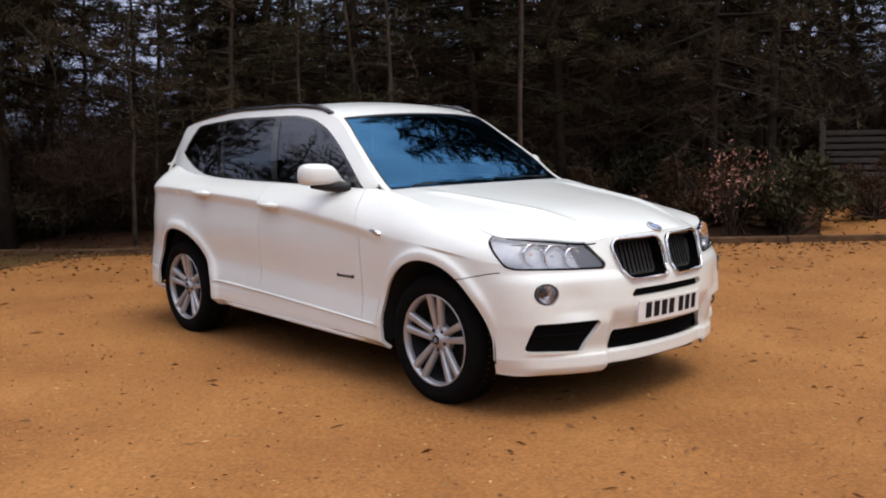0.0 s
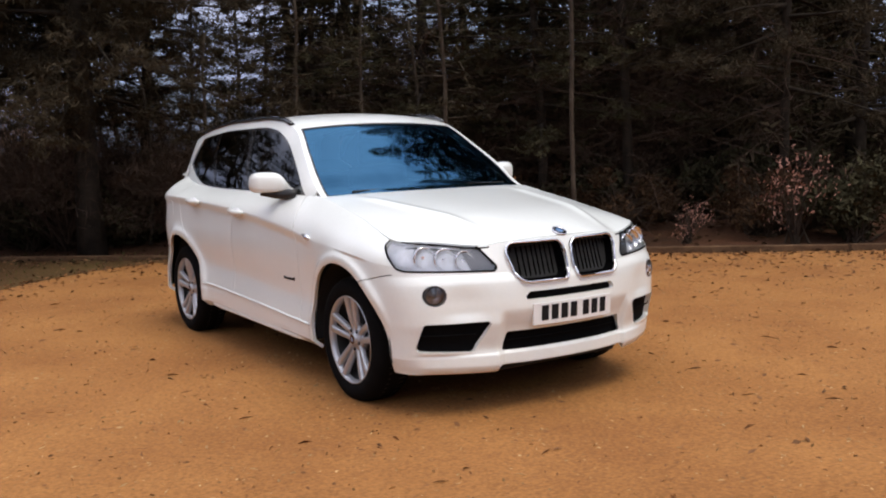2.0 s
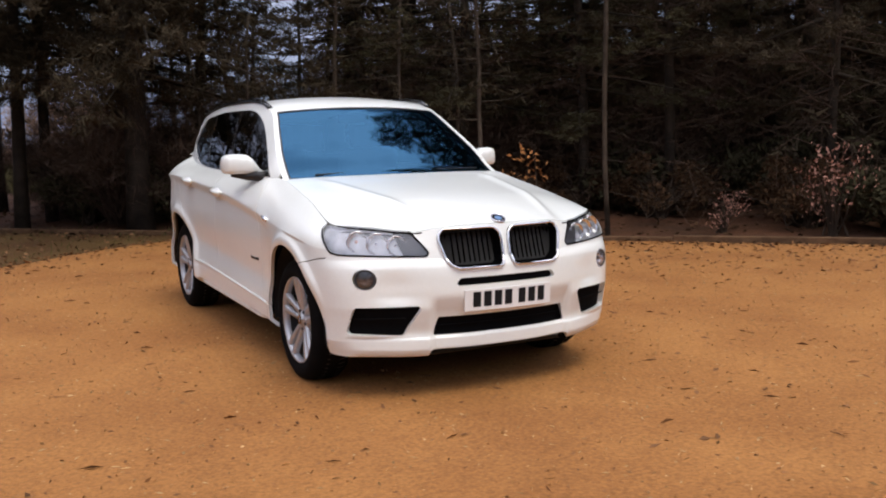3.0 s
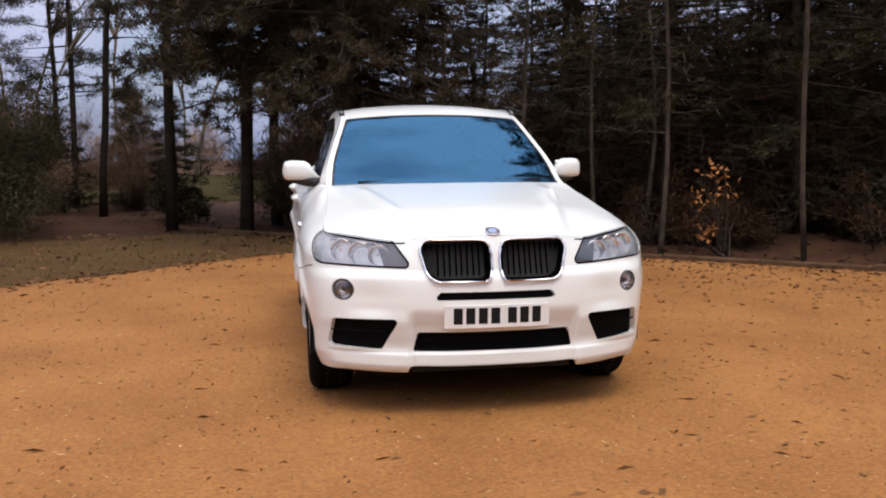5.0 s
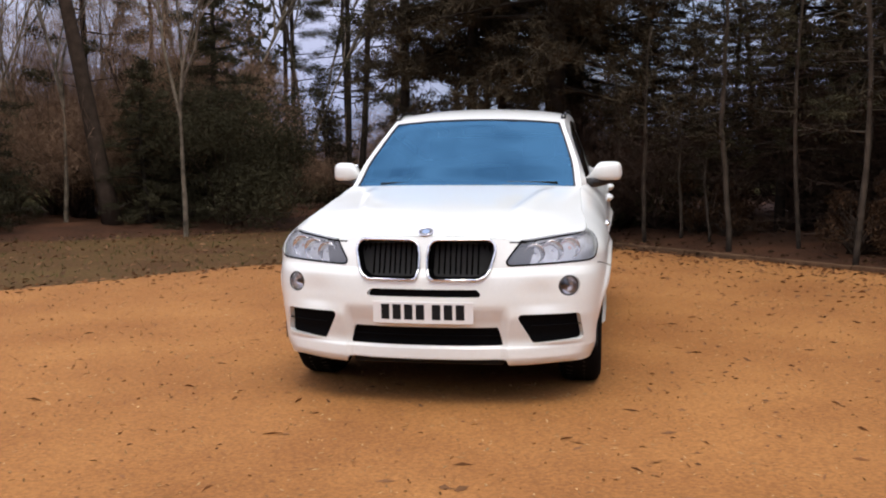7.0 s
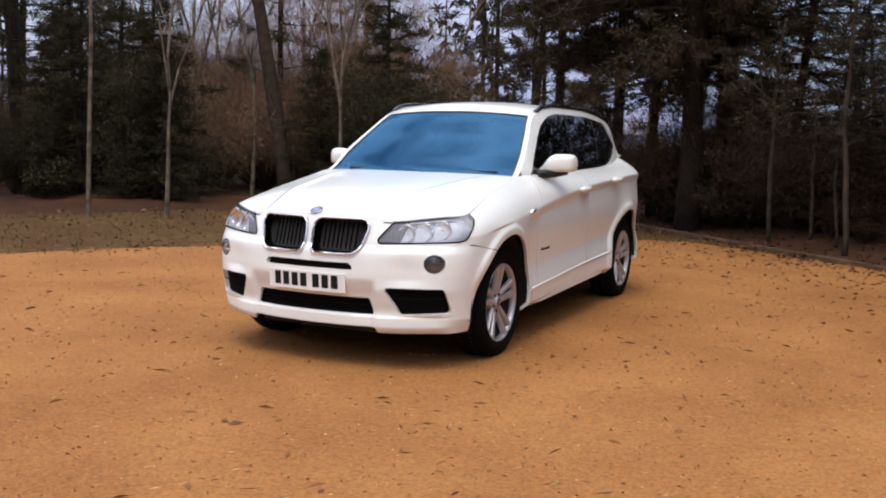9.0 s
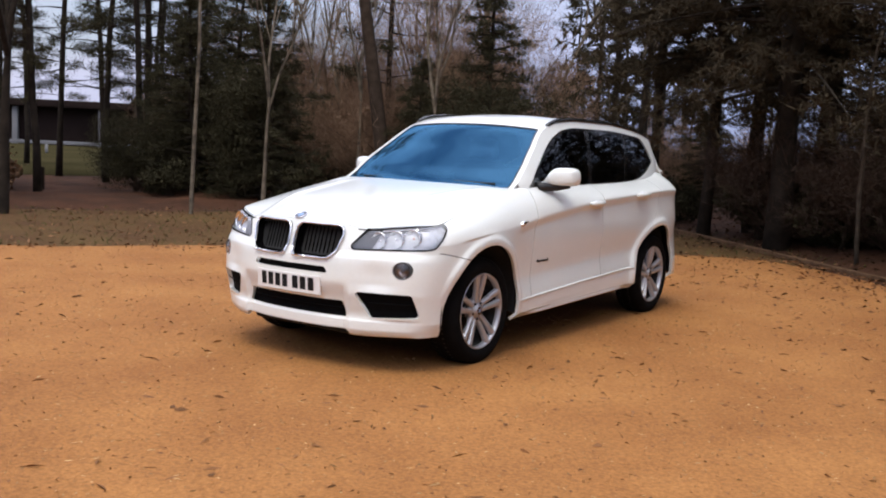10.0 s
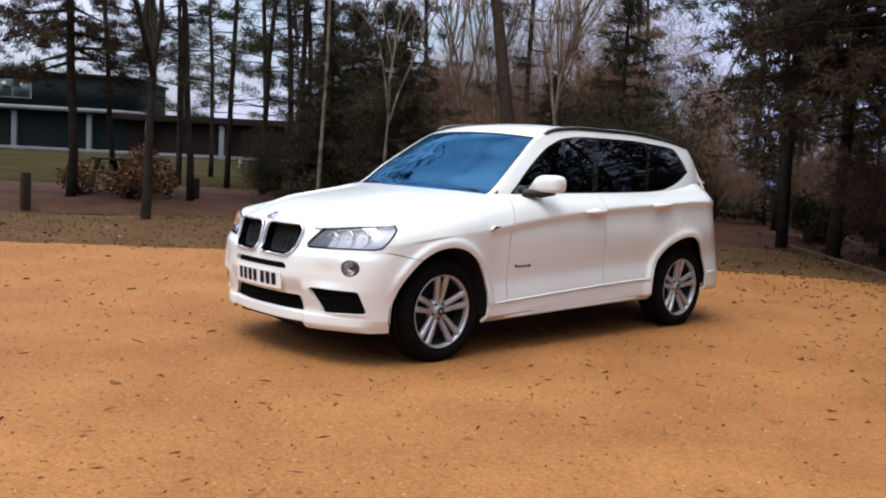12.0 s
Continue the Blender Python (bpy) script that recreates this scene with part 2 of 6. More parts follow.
class Sheet:
    """A curved sheet given by place(u, v), cut into panels along level curves."""

    def __init__(self, place, us, vs):
        self.place, self.us, self.vs = place, np.asarray(us, float), np.asarray(vs, float)
        uu, vv = np.meshgrid(self.us, self.vs, indexing="ij")
        self.u, self.v = uu.ravel(), vv.ravel()
        self.p = place(self.u, self.v)

    def normal(self, u, v):
        e = 2e-4
        du = self.place(u + e, v) - self.place(u - e, v)
        dv = self.place(u, v + e) - self.place(u, v - e)
        n = np.cross(du, dv)
        return n / (np.linalg.norm(n, axis=1, keepdims=True) + 1e-12)

    def cut(self, scalars, sign=1.0, offset=0.0, rim=0.0, mirror="both"):
        """Vertices, normals and faces of the part where every scalar is positive."""
        nu, nv = len(self.us), len(self.vs)
        vals = np.array([f(self.p, self.u, self.v) for f in scalars]) if scalars else np.zeros((0, len(self.u)))
        idx = np.arange(nu * nv).reshape(nu, nv)
        quads = np.stack([idx[:-1, :-1], idx[1:, :-1], idx[1:, 1:], idx[:-1, 1:]], -1).reshape(-1, 4)
        uv, key, faces = [], {}, []

        def vid(a, b):
            k = (round(a * 1e5), round(b * 1e5))
            if k not in key:
                key[k] = len(uv)
                uv.append((a, b))
            return key[k]
        if len(vals):
            qv = vals[:, quads]
            allin = (qv > 0).all(axis=(0, 2))
            some = ((qv > 0).any(axis=2)).all(axis=0) & ~allin
        else:
            allin, some = np.ones(len(quads), bool), np.zeros(len(quads), bool)
        for q in quads[allin]:
            faces.append([vid(self.u[i], self.v[i]) for i in q])
        for q in quads[some]:
            poly = [np.r_[self.u[i], self.v[i], vals[:, i]] for i in q]
            for k in range(len(vals)):
                res = []
                for a, b in zip(poly, poly[1:] + poly[:1]):
                    fa, fb = a[2 + k], b[2 + k]
                    if fa > 0:
                        res.append(a)
                    if (fa > 0) != (fb > 0):
                        res.append(a + (b - a) * (fa / (fa - fb)))
                poly = res
                if len(poly) < 3:
                    break
            if len(poly) >= 3:
                f = []
                for a in poly:
                    i = vid(a[0], a[1])
                    if i not in f:
                        f.append(i)
                if len(f) >= 3:
                    faces.append(f)
        if not faces:
            return [], [], []
        faces = main_pieces(faces, len(uv))
        a = np.array(uv)
        n = self.normal(a[:, 0], a[:, 1]) * sign
        p = self.place(a[:, 0], a[:, 1]) + n * offset
        if sign < 0:
            faces = [f[::-1] for f in faces]
        if rim > 0:
            count = {}
            for f in faces:
                for i, j in zip(f, f[1:] + f[:1]):
                    count[(i, j)] = True
            P, N, F = list(p), list(n), list(faces)
            for (i, j) in list(count):
                if (j, i) not in count:
                    d = p[j] - p[i]
                    m = np.cross(d, n[i])
                    m = m / (np.linalg.norm(m) + 1e-9)
                    b = len(P)
                    P += [p[j], p[i], p[i] - n[i] * rim, p[j] - n[j] * rim]
                    N += [m] * 4
                    F.append([b, b + 1, b + 2, b + 3])
            p, n, faces = np.array(P), np.array(N), F
        return p, n, faces


def mirrored(p, n, faces):
    k = np.array([-1, 1, 1])
    return np.asarray(p) * k, np.asarray(n) * k, [f[::-1] for f in faces]


def joined(*sets):
    P, N, F = [], [], []
    for p, n, f in sets:
        b = sum(len(x) for x in P)
        P.append(np.asarray(p)), N.append(np.asarray(n))
        F += [[i + b for i in q] for q in f]
    return np.vstack(P), np.vstack(N), F


def both_sides(name, cutset, material, parent, label="", halves=True):
    """One part a side of the car, or one mesh across it."""
    if halves:
        a = link_mesh(name, cutset[0], cutset[2], material, parent, label, cutset[1])
        m = mirrored(*cutset)
        b = link_mesh(name, m[0], m[2], material, parent, label, m[1])
        return a, b
    j = joined(cutset, mirrored(*cutset))
    return (link_mesh(name, j[0], j[2], material, parent, label, j[1]),)

# ---- the car: front axle at the origin, nose towards -y ----
car = tagged(new("car"), "white four-door sport utility car parked on the gravel", "car")

plan_pts = [(0, -0.880), (0.2, -0.870), (0.35, -0.843), (0.475, -0.803), (0.6, -0.757), (0.73, -0.690), (0.80, -0.640), (0.86, -0.57),
            (0.893, -0.50), (0.912, -0.42), (0.925, -0.28), (0.930, 0), (0.915, 0.45), (0.912, 1.0), (0.915, 1.8), (0.918, 2.4),
            (0.928, 2.81), (0.920, 3.10), (0.885, 3.36), (0.80, 3.56), (0.54, 3.71), (0, 3.76)]
chord = np.r_[0, np.cumsum(np.hypot(*np.diff(np.array(plan_pts), axis=0).T))]
s_dense = np.linspace(0, chord[-1], 2400)
step = s_dense[1] - s_dense[0]
px = pchip(list(zip(chord, [p[0] for p in plan_pts])))(s_dense)
py = pchip(list(zip(chord, [p[1] for p in plan_pts])))(s_dense)
kw = int(0.05 / step)
kern = np.exp(-0.5 * (np.arange(-3 * kw, 3 * kw + 1) / kw) ** 2)
kern /= kern.sum()
padn = 3 * kw
px = np.convolve(np.r_[-px[padn:0:-1], px, -px[-2:-padn - 2:-1]], kern, "valid")
py = np.convolve(np.r_[py[padn:0:-1], py, py[-2:-padn - 2:-1]], kern, "valid")
ptx, pty = np.gradient(px), np.gradient(py)
pl = np.hypot(ptx, pty)
ptx, pty = ptx / pl, pty / pl
S_END = chord[-1]


def plan(s):
    """Plan outline: place and outward normal."""
    g = lambda a: np.interp(s, s_dense, a)
    return g(px), g(py), g(pty), -g(ptx)


def s_near(x, y):
    return float(s_dense[np.argmin((px - x) ** 2 + (py - y) ** 2)])


# bonnet height over the plan
bonnet_mid = pchip([(-0.95, 0.80), (-0.88, 0.862), (-0.80, 0.908), (-0.74, 0.938), (-0.6, 0.985), (-0.4, 1.025), (0, 1.078), (0.3, 1.112), (0.48, 1.130), (0.7, 1.142)])
bonnet_drop = pchip([(-0.9, 0.142), (-0.75, 0.143), (-0.4, 0.109), (0, 0.063), (0.3, 0.038), (0.5, 0.020), (0.7, 0.015)])
bonnet_wide = pchip([(-0.9, 0.86), (-0.4, 0.81), (0, 0.772), (0.3, 0.755), (0.58, 0.745), (0.8, 0.74)])

# the leading edge dips to the lamps' inner corners and rises again along the lamps
edge_y = pchip([(0, -0.80), (0.19, -0.786), (0.28, -0.771), (0.37, -0.747), (0.46, -0.711), (0.547, -0.673), (0.626, -0.629), (0.696, -0.58), (0.747, -0.531), (0.78, -0.474), (0.80, -0.40), (1.0, -0.3)])
edge_lift = pchip([(0, -0.010), (0.19, -0.013), (0.28, -0.021), (0.37, -0.032), (0.46, -0.044), (0.547, -0.034), (0.626, -0.018), (0.696, -0.004), (0.747, 0.004), (0.78, 0.005), (0.82, 0.0), (1.0, 0.0)])


def bonnet_z(x, y):
    u = np.abs(x) / bonnet_wide(y)
    ridge = 0.014 * np.exp(-((np.abs(x) - (0.36 + 0.22 * (np.clip(y, -0.8, 0.5) + 0.8) / 1.3)) / 0.036) ** 2) * smooth(-0.80, -0.45, y) * (1 - smooth(0.20, 0.46, y))
    ax = np.abs(x)
    lead = edge_lift(ax) * (1 - smooth(0.0, 0.42, y - edge_y(ax)))
    return bonnet_mid(y) - bonnet_drop(y) * u**2.6 + ridge * (1 - smooth(0.85, 1.0, u)) + lead


sA, sB = s_near(0.80, -0.64), s_near(0.915, -0.40)
s_rear0, s_rear1 = s_near(0.92, 3.10), s_near(0.80, 3.56)
top_in = pchip([(0, 0.082), (s_near(0.35, -0.84), 0.085), (s_near(0.55, -0.78), 0.095), (s_near(0.80, -0.64), 0.11), (s_near(0.90, -0.47), 0.096),
                (s_near(0.925, -0.28), 0.122), (s_near(0.93, 0), 0.158), (s_near(0.92, 0.3), 0.165), (s_near(0.915, 0.55), 0.165), (s_near(0.914, 0.74), 0.128),
                (s_near(0.915, 1.5), 0.128), (s_near(0.918, 2.4), 0.155), (s_near(0.92, 2.81), 0.185), (s_near(0.9, 3.15), 0.215), (s_near(0.80, 3.56), 0.27), (S_END, 0.31)])
belt_z = pchip([(0.5, 1.131), (0.72, 1.118), (1.5, 1.128), (2.3, 1.145), (2.7, 1.166), (2.95, 1.192), (3.2, 1.232), (3.6, 1.235)])
crease_z = pchip([(-0.5, 0.79), (0, 0.85), (0.4, 0.885), (0.57, 0.915), (1.16, 0.985), (1.5, 1.015), (2.4, 1.065), (3.0, 1.088), (3.6, 1.06)])
ledge_z = pchip([(0, 0.37), (0.4, 0.385), (2.3, 0.465), (3.5, 0.48)])
sill_z = pchip([(-1, 0.25), (0.4, 0.262), (2.3, 0.300), (3.0, 0.31), (3.7, 0.32)])
front_in = pchip([(0.18, 0.10), (0.235, 0.05), (0.25, 0.034), (0.28, 0.022), (0.322, 0.022), (0.337, 0.031), (0.355, 0.034), (0.43, 0.016), (0.50, 0.0), (0.56, 0.0),
                  (0.63, 0.004), (0.69, 0.012), (0.722, 0.026), (0.74, 0.038), (0.76, 0.042)])
front_plain = pchip([(0.18, 0.10), (0.235, 0.05), (0.25, 0.046), (0.28, 0.036), (0.35, 0.024), (0.43, 0.011), (0.50, 0.0), (0.8, 0.0)])
side_in = pchip([(-0.12, 0.10), (-0.05, 0.06), (-0.02, 0.035), (0.0, 0.024), (0.03, 0.018), (0.09, 0.018), (0.12, 0.030), (0.16, 0.034), (0.25, 0.022), (0.36, 0.008), (0.48, 0.0), (0.7, 0.0)])
ARCH = 0.425


def arch_r(y, z):
    """Distance from the nearer wheel's centre, in the arch's own shape."""
    f = np.hypot(np.where(y < 0, y * 0.955, y * 1.06), z - 0.352)
    r = np.hypot(np.where(y < 2.81, (y - 2.81) * 0.86, (y - 2.81) * 1.30), z - 0.362)
    return np.where(y < 1.4, f, r)


def hull_bot(s):
    x, y, _, _ = plan(s)
    return np.where(y < 0, 0.268 - 0.033 * smooth(0.425, 0.445, x), sill_z(y) - 0.022)


def hull_top(s):
    x, y, nx, ny = plan(s)
    d = top_in(s)
    cx, cy = x - nx * d, y - ny * d
    return bonnet_z(cx, cy) * (1 - smooth(0.50, 0.72, cy)) + belt_z(cy) * smooth(0.50, 0.72, cy)


V_LEDGE, V_CREASE = 0.17, 0.72


def hull_levels(s):
    """Heights of the lower edge, the ledge, the shoulder crease and the top edge."""
    y = plan(s)[1]
    zb, zt = hull_bot(s), hull_top(s)
    zc = np.minimum(crease_z(y), zt - 0.03)
    return zb, ledge_z(y) - 0.012, zc, zt


def hull_height(s, v):
    zb, zl, zc, zt = hull_levels(s)
    return np.where(v < V_LEDGE, zb + (zl - zb) * v / V_LEDGE,
                    np.where(v < V_CREASE, zl + (zc - zl) * (v - V_LEDGE) / (V_CREASE - V_LEDGE), zc + (zt - zc) * (v - V_CREASE) / (1 - V_CREASE)))


def hull_v(s, z):
    zb, zl, zc, zt = hull_levels(s)
    v = np.where(z < zl, V_LEDGE * (z - zb) / (zl - zb), np.where(z < zc, V_LEDGE + (V_CREASE - V_LEDGE) * (z - zl) / (zc - zl), V_CREASE + (1 - V_CREASE) * (z - zc) / (zt - zc)))
    return np.clip(v, 0, 1)


def hull(s, v):
    s = np.clip(s, 0, S_END)
    x, y, nx, ny = plan(s)
    zb, zt = hull_bot(s), hull_top(s)
    z = hull_height(s, v)
    d_top = top_in(s)
    # nose and bumper
    t = np.clip((z - 0.74) / (zt - 0.74), 0, 1.3)
    corner = smooth(0.76, 0.86, np.abs(x)) * (1 - smooth(0.42, 0.50, z))
    df = np.where(z < 0.74, front_in(z) * (1 - corner) + front_plain(z) * corner, 0.038 + (d_top - 0.038) * t**1.15)
    df = df + 0.028 * (1 - smooth(0.395, 0.445, np.abs(x))) * (1 - smooth(0.46, 0.56, z))
    df = df + 0.014 * np.exp(-((np.abs(x) - 0.60) / 0.10) ** 2) * smooth(0.50, 0.56, z) * (1 - smooth(0.60, 0.72, z))
    df = df + 0.020 * smooth(0.50, 0.74, np.abs(x)) * (1 - smooth(0.325, 0.35, z)) * (1 - corner)
    # flank
    zc = crease_z(y)
    low = side_in(z - sill_z(y) - 0.02)
    lz = ledge_z(y) - 0.012
    fwd = 1 - smooth(-0.35, 0.0, y)
    low = np.where(z < lz, np.minimum(low, 0.019) * (1 - fwd) + (0.037 + np.maximum(0, 0.315 - z) * 0.45) * fwd + np.maximum(0, sill_z(y) + 0.02 - z) * 1.2 * (1 - fwd), (1 - fwd) * (0.020 + 0.018 * smooth(lz, lz + 0.15, z) - 0.038 * smooth(lz + 0.13, 0.86, z)) + fwd * (0.037 - 0.037 * smooth(lz, 0.80, z)))
    cf = smooth(0.25, 0.60, y) * (1 - smooth(3.15, 3.45, y))
    under = 0.016 * smooth(zc - 0.38, zc - 0.09, z) * (1 - smooth(zc - 0.066, zc - 0.002, z)) * cf
    d_c = 0.006
    t = np.clip((z - zc) / np.maximum(zt - zc, 1e-3), 0, 1.2)
    bow = 0.30 + 0.15 * cf
    up = d_c + (d_top - d_c) * (bow * t + (1 - bow) * t**2.3)
    ds = np.where(z < zc, low + under + d_c * smooth(zc - 0.2, zc, z), up)
    low_front = np.where(y < -0.2, smooth(0.40, 0.64, z), 1.0)
    low_front = low_front * np.where(y < 1.4, np.where(y > 0, 0.35 + 0.65 * smooth(0.30, 0.48, z), 1.0), 1.0)
    flare = low_front * 0.016 * np.exp(-((arch_r(y, z) - ARCH - 0.02) / 0.05) ** 2) * (z < 0.95)
    ds = ds - flare - low_front * 0.010 * (1 - smooth(ARCH + 0.036, ARCH + 0.072, arch_r(y, z))) * (z < 0.95)
    w = 1 - smooth(sA - 0.10, sB + 0.05, s)
    d = ds * (1 - w) + df * w
    wr = smooth(s_rear0, s_rear1, s)
    d = d * (1 - wr) + (0.02 + (d_top - 0.02) * np.maximum(v, 0) ** 1.8) * wr
    return np.stack([x - nx * d, y - ny * d, z], -1)


s_grid = np.r_[np.arange(0, 2.0, 0.0125), np.arange(2.0, 3.7, 0.022), np.arange(3.7, 4.7, 0.0125), np.linspace(4.7, S_END, 40)]
v_grid = np.r_[np.linspace(0, V_LEDGE, 15)[:-1], np.linspace(V_LEDGE, V_CREASE, 40)[:-1], np.linspace(V_CREASE, 1, 25)]
body = Sheet(hull, s_grid, v_grid)

# openings of the front, in (x, z)
side_intake = [(0.468, 0.505), (0.785, 0.502), (0.808, 0.358), (0.552, 0.350)]
mid_intake = [(-0.379, 0.437), (0.379, 0.437), (0.402, 0.340), (-0.402, 0.340)]
slot = [(-0.275, 0.637), (0.275, 0.637), (0.312, 0.598), (-0.312, 0.598)]
kidney = [(0.024, 0.886), (0.335, 0.886), (0.368, 0.848), (0.334, 0.718), (0.292, 0.686), (0.036, 0.686), (0.022, 0.74)]
FOG = (0.732, 0.645)
sIB, sOB, sOT, sIT = s_near(0.405, -0.826), s_near(0.868, -0.56), s_near(0.905, -0.455), s_near(0.520, -0.788)
lamp_poly = [(sIB, 0.748), (sOB - 0.02, 0.764), (sOB + 0.03, 0.775), (sOT + 0.055, 0.900), (sOT + 0.0, 0.97), (sOT - 0.14, 0.940), (sIT + 0.03, 0.900), (sIT - 0.012, 0.866)]


def sc_intake(p, u, v): return poly_sdf(side_intake, p[:, 0], p[:, 2], 0.018)
def sc_mid(p, u, v): return poly_sdf(mid_intake, p[:, 0], p[:, 2], 0.008)
def sc_slot(p, u, v): return poly_sdf(slot, p[:, 0], p[:, 2], 0.012)
def sc_kidney(p, u, v): return poly_sdf(kidney, p[:, 0], p[:, 2], 0.046)
def sc_fog(p, u, v): return np.where(p[:, 1] < 0, np.hypot(p[:, 0] - FOG[0], p[:, 2] - FOG[1]) - 0.053, 1.0)
def sc_lamp(p, u, v): return poly_sdf(lamp_poly, u, p[:, 2], 0.02)
def sc_arch(p, u, v): return arch_r(p[:, 1], p[:, 2]) - ARCH


def bumper_line(y): return 0.752 - 0.07 * smooth(-0.56, -0.1, y)


G = 0.0028
door_front = pchip([(0.2, 0.625), (0.45, 0.60), (0.8, 0.60), (1.05, 0.655), (1.2, 0.70)])
door_mid = pchip([(0.2, 1.70), (0.5, 1.70), (1.0, 1.665), (1.2, 1.665)])
door_back = pchip([(0.2, 2.33), (0.5, 2.36), (0.75, 2.52), (0.9, 2.72), (1.2, 2.80)])


def skirt_gap(p): return p[:, 2] - ledge_z(p[:, 1]) + 0.012


sc_bumper = lambda p, u, v: np.where(u > s_near(0.92, 0.2), -1.0, np.maximum(bumper_line(p[:, 1]) - p[:, 2] - G, -0.50 - p[:, 1]))
sc_fender_lo = lambda p, u, v: np.minimum(np.maximum(p[:, 2] - bumper_line(p[:, 1]) - G, p[:, 1] + 0.03), p[:, 1] + 0.505)
sc_front_only = lambda p, u, v: 0.3 - p[:, 1]
sc_df_pos = lambda p, u, v: p[:, 1] - door_front(p[:, 2]) - G
sc_df_neg = lambda p, u, v: door_front(p[:, 2]) - p[:, 1] - G
sc_dm_pos = lambda p, u, v: p[:, 1] - door_mid(p[:, 2]) - G
sc_dm_neg = lambda p, u, v: door_mid(p[:, 2]) - p[:, 1] - G
sc_db_pos = lambda p, u, v: p[:, 1] - door_back(p[:, 2]) - G
sc_db_neg = lambda p, u, v: door_back(p[:, 2]) - p[:, 1] - G
sc_sk_up = lambda p, u, v: skirt_gap(p) - 0.0015
sc_sk_dn = lambda p, u, v: -skirt_gap(p) - 0.0015
sc_skirt_span = lambda p, u, v: np.minimum(p[:, 1] - 0.30, 2.60 - p[:, 1])

holes = [sc_intake, sc_mid, sc_slot, sc_kidney, sc_fog, sc_lamp, sc_arch]
bumper_cut = body.cut([sc_bumper, sc_front_only] + holes, rim=0.035)
both_sides("front_bumper", bumper_cut, PAINT, car, halves=False)
both_sides("front_wing", body.cut([sc_fender_lo, sc_df_neg, sc_arch, sc_lamp, lambda p, u, v: np.maximum(skirt_gap(p) - 0.0015, 0.298 - p[:, 1])], rim=0.022), PAINT, car)
door_f = both_sides("front_door", body.cut([sc_df_pos, sc_dm_neg, sc_sk_up, sc_arch], rim=0.015), PAINT, car)
door_r = both_sides("rear_door", body.cut([sc_dm_pos, sc_db_neg, sc_sk_up, sc_arch], rim=0.015), PAINT, car)
both_sides("rear_quarter", body.cut([sc_db_pos, sc_arch, lambda p, u, v: np.maximum(skirt_gap(p) - 0.0015, p[:, 1] - 2.603)], rim=0.022), PAINT, car)
both_sides("side_skirt", body.cut([sc_sk_dn, sc_skirt_span, sc_arch], offset=0.002, rim=0.02), PAINT, car)

# added black shell inside the panels stands in for shade in gaps and openings
shell = Sheet(hull, np.r_[s_grid[:-1:3], S_END], np.r_[v_grid[:-1:3], 1.0]).cut([lambda p, u, v: arch_r(p[:, 1], p[:, 2]) - ARCH - 0.012, sc_lamp], offset=-0.045)
both_sides("gap_shade_shell", shell, VOID, car, "added black sheet for the shade in the panel gaps")

# bonnet
bon_u = np.linspace(0, 0.86, 56)
bon_v = np.linspace(-0.86, 0.56, 96)
edge_s = np.linspace(0, s_near(0.914, 0.74), 400)
ex, ey, enx, eny = plan(edge_s)
ed = top_in(edge_s)
ecx, ecy = ex - enx * ed, ey - eny * ed
bon_poly = [(float(a), float(b)) for a, b in zip(ecx[::4], ecy[::4])] + [(0.0, 0.75)]


def bon_place(u, v): return np.stack([u, v, bonnet_z(u, v)], -1)


bonnet_sheet = Sheet(bon_place, bon_u, bon_v)
bon_poly2 = [(-x, y) for x, y in reversed(bon_poly[1:-1])] + bon_poly[:-1]
sc_bon = lambda p, u, v: -poly_sdf(bon_poly2, p[:, 0], p[:, 1]) - 0.0085 + 0.0050 * smooth(-0.42, -0.30, p[:, 1])
sc_bon_back = lambda p, u, v: 0.455 + 0.105 * (p[:, 0] / 0.74) ** 2 - p[:, 1]
both_sides("bonnet", bonnet_sheet.cut([sc_bon, sc_bon_back], rim=0.02), PAINT, car, halves=False)
# black sheet put below the bonnet as the shade along its edge
both_sides("bonnet_edge_shade", bonnet_sheet.cut([lambda p, u, v: sc_bon(p, u, v) + 0.02], offset=-0.03), VOID, car, "added black sheet for the shade beneath the bonnet edge", halves=False)

# greenhouse
rail_x = pchip([(0.5, 0.752), (0.72, 0.722), (0.9, 0.676), (1.2, 0.606), (1.5, 0.607), (2.0, 0.615), (2.6, 0.607), (3.0, 0.592), (3.2, 0.578), (3.30, 0.585), (3.42, 0.66)])
rail_z = pchip([(0.5, 1.10), (0.58, 1.142), (0.72, 1.247), (0.9, 1.372), (1.2, 1.552), (1.4, 1.596), (1.7, 1.615), (2.2, 1.615), (2.7, 1.590), (3.0, 1.560), (3.2, 1.530), (3.29, 1.46), (3.42, 1.19)])
crown = pchip([(0.5, 0.0), (0.9, 0.012), (1.2, 0.032), (1.7, 0.045), (2.6, 0.045), (3.2, 0.035), (3.42, 0.0)])
bulge = pchip([(0.5, 0.13), (0.9, 0.105), (1.2, 0.085), (1.6, 0.03), (2.2, 0.0), (3.1, -0.08), (3.3, -0.14), (3.42, -0.20)])


def top_place(u, v):
    w = 1 - np.abs(u) ** 2.2
    return np.stack([u * rail_x(v), v - bulge(v) * w, rail_z(v) + crown(v) * w], -1)


top_sheet = Sheet(top_place, np.linspace(0, 1, 44), np.r_[np.linspace(0.5, 1.5, 60), np.linspace(1.5, 3.42, 70)[1:]])


def sc_ws(p, u, v): return np.minimum(np.minimum(0.962 - u - 0.012 * smooth(1.0, 1.2, v), 1.168 - v), v - 0.52)
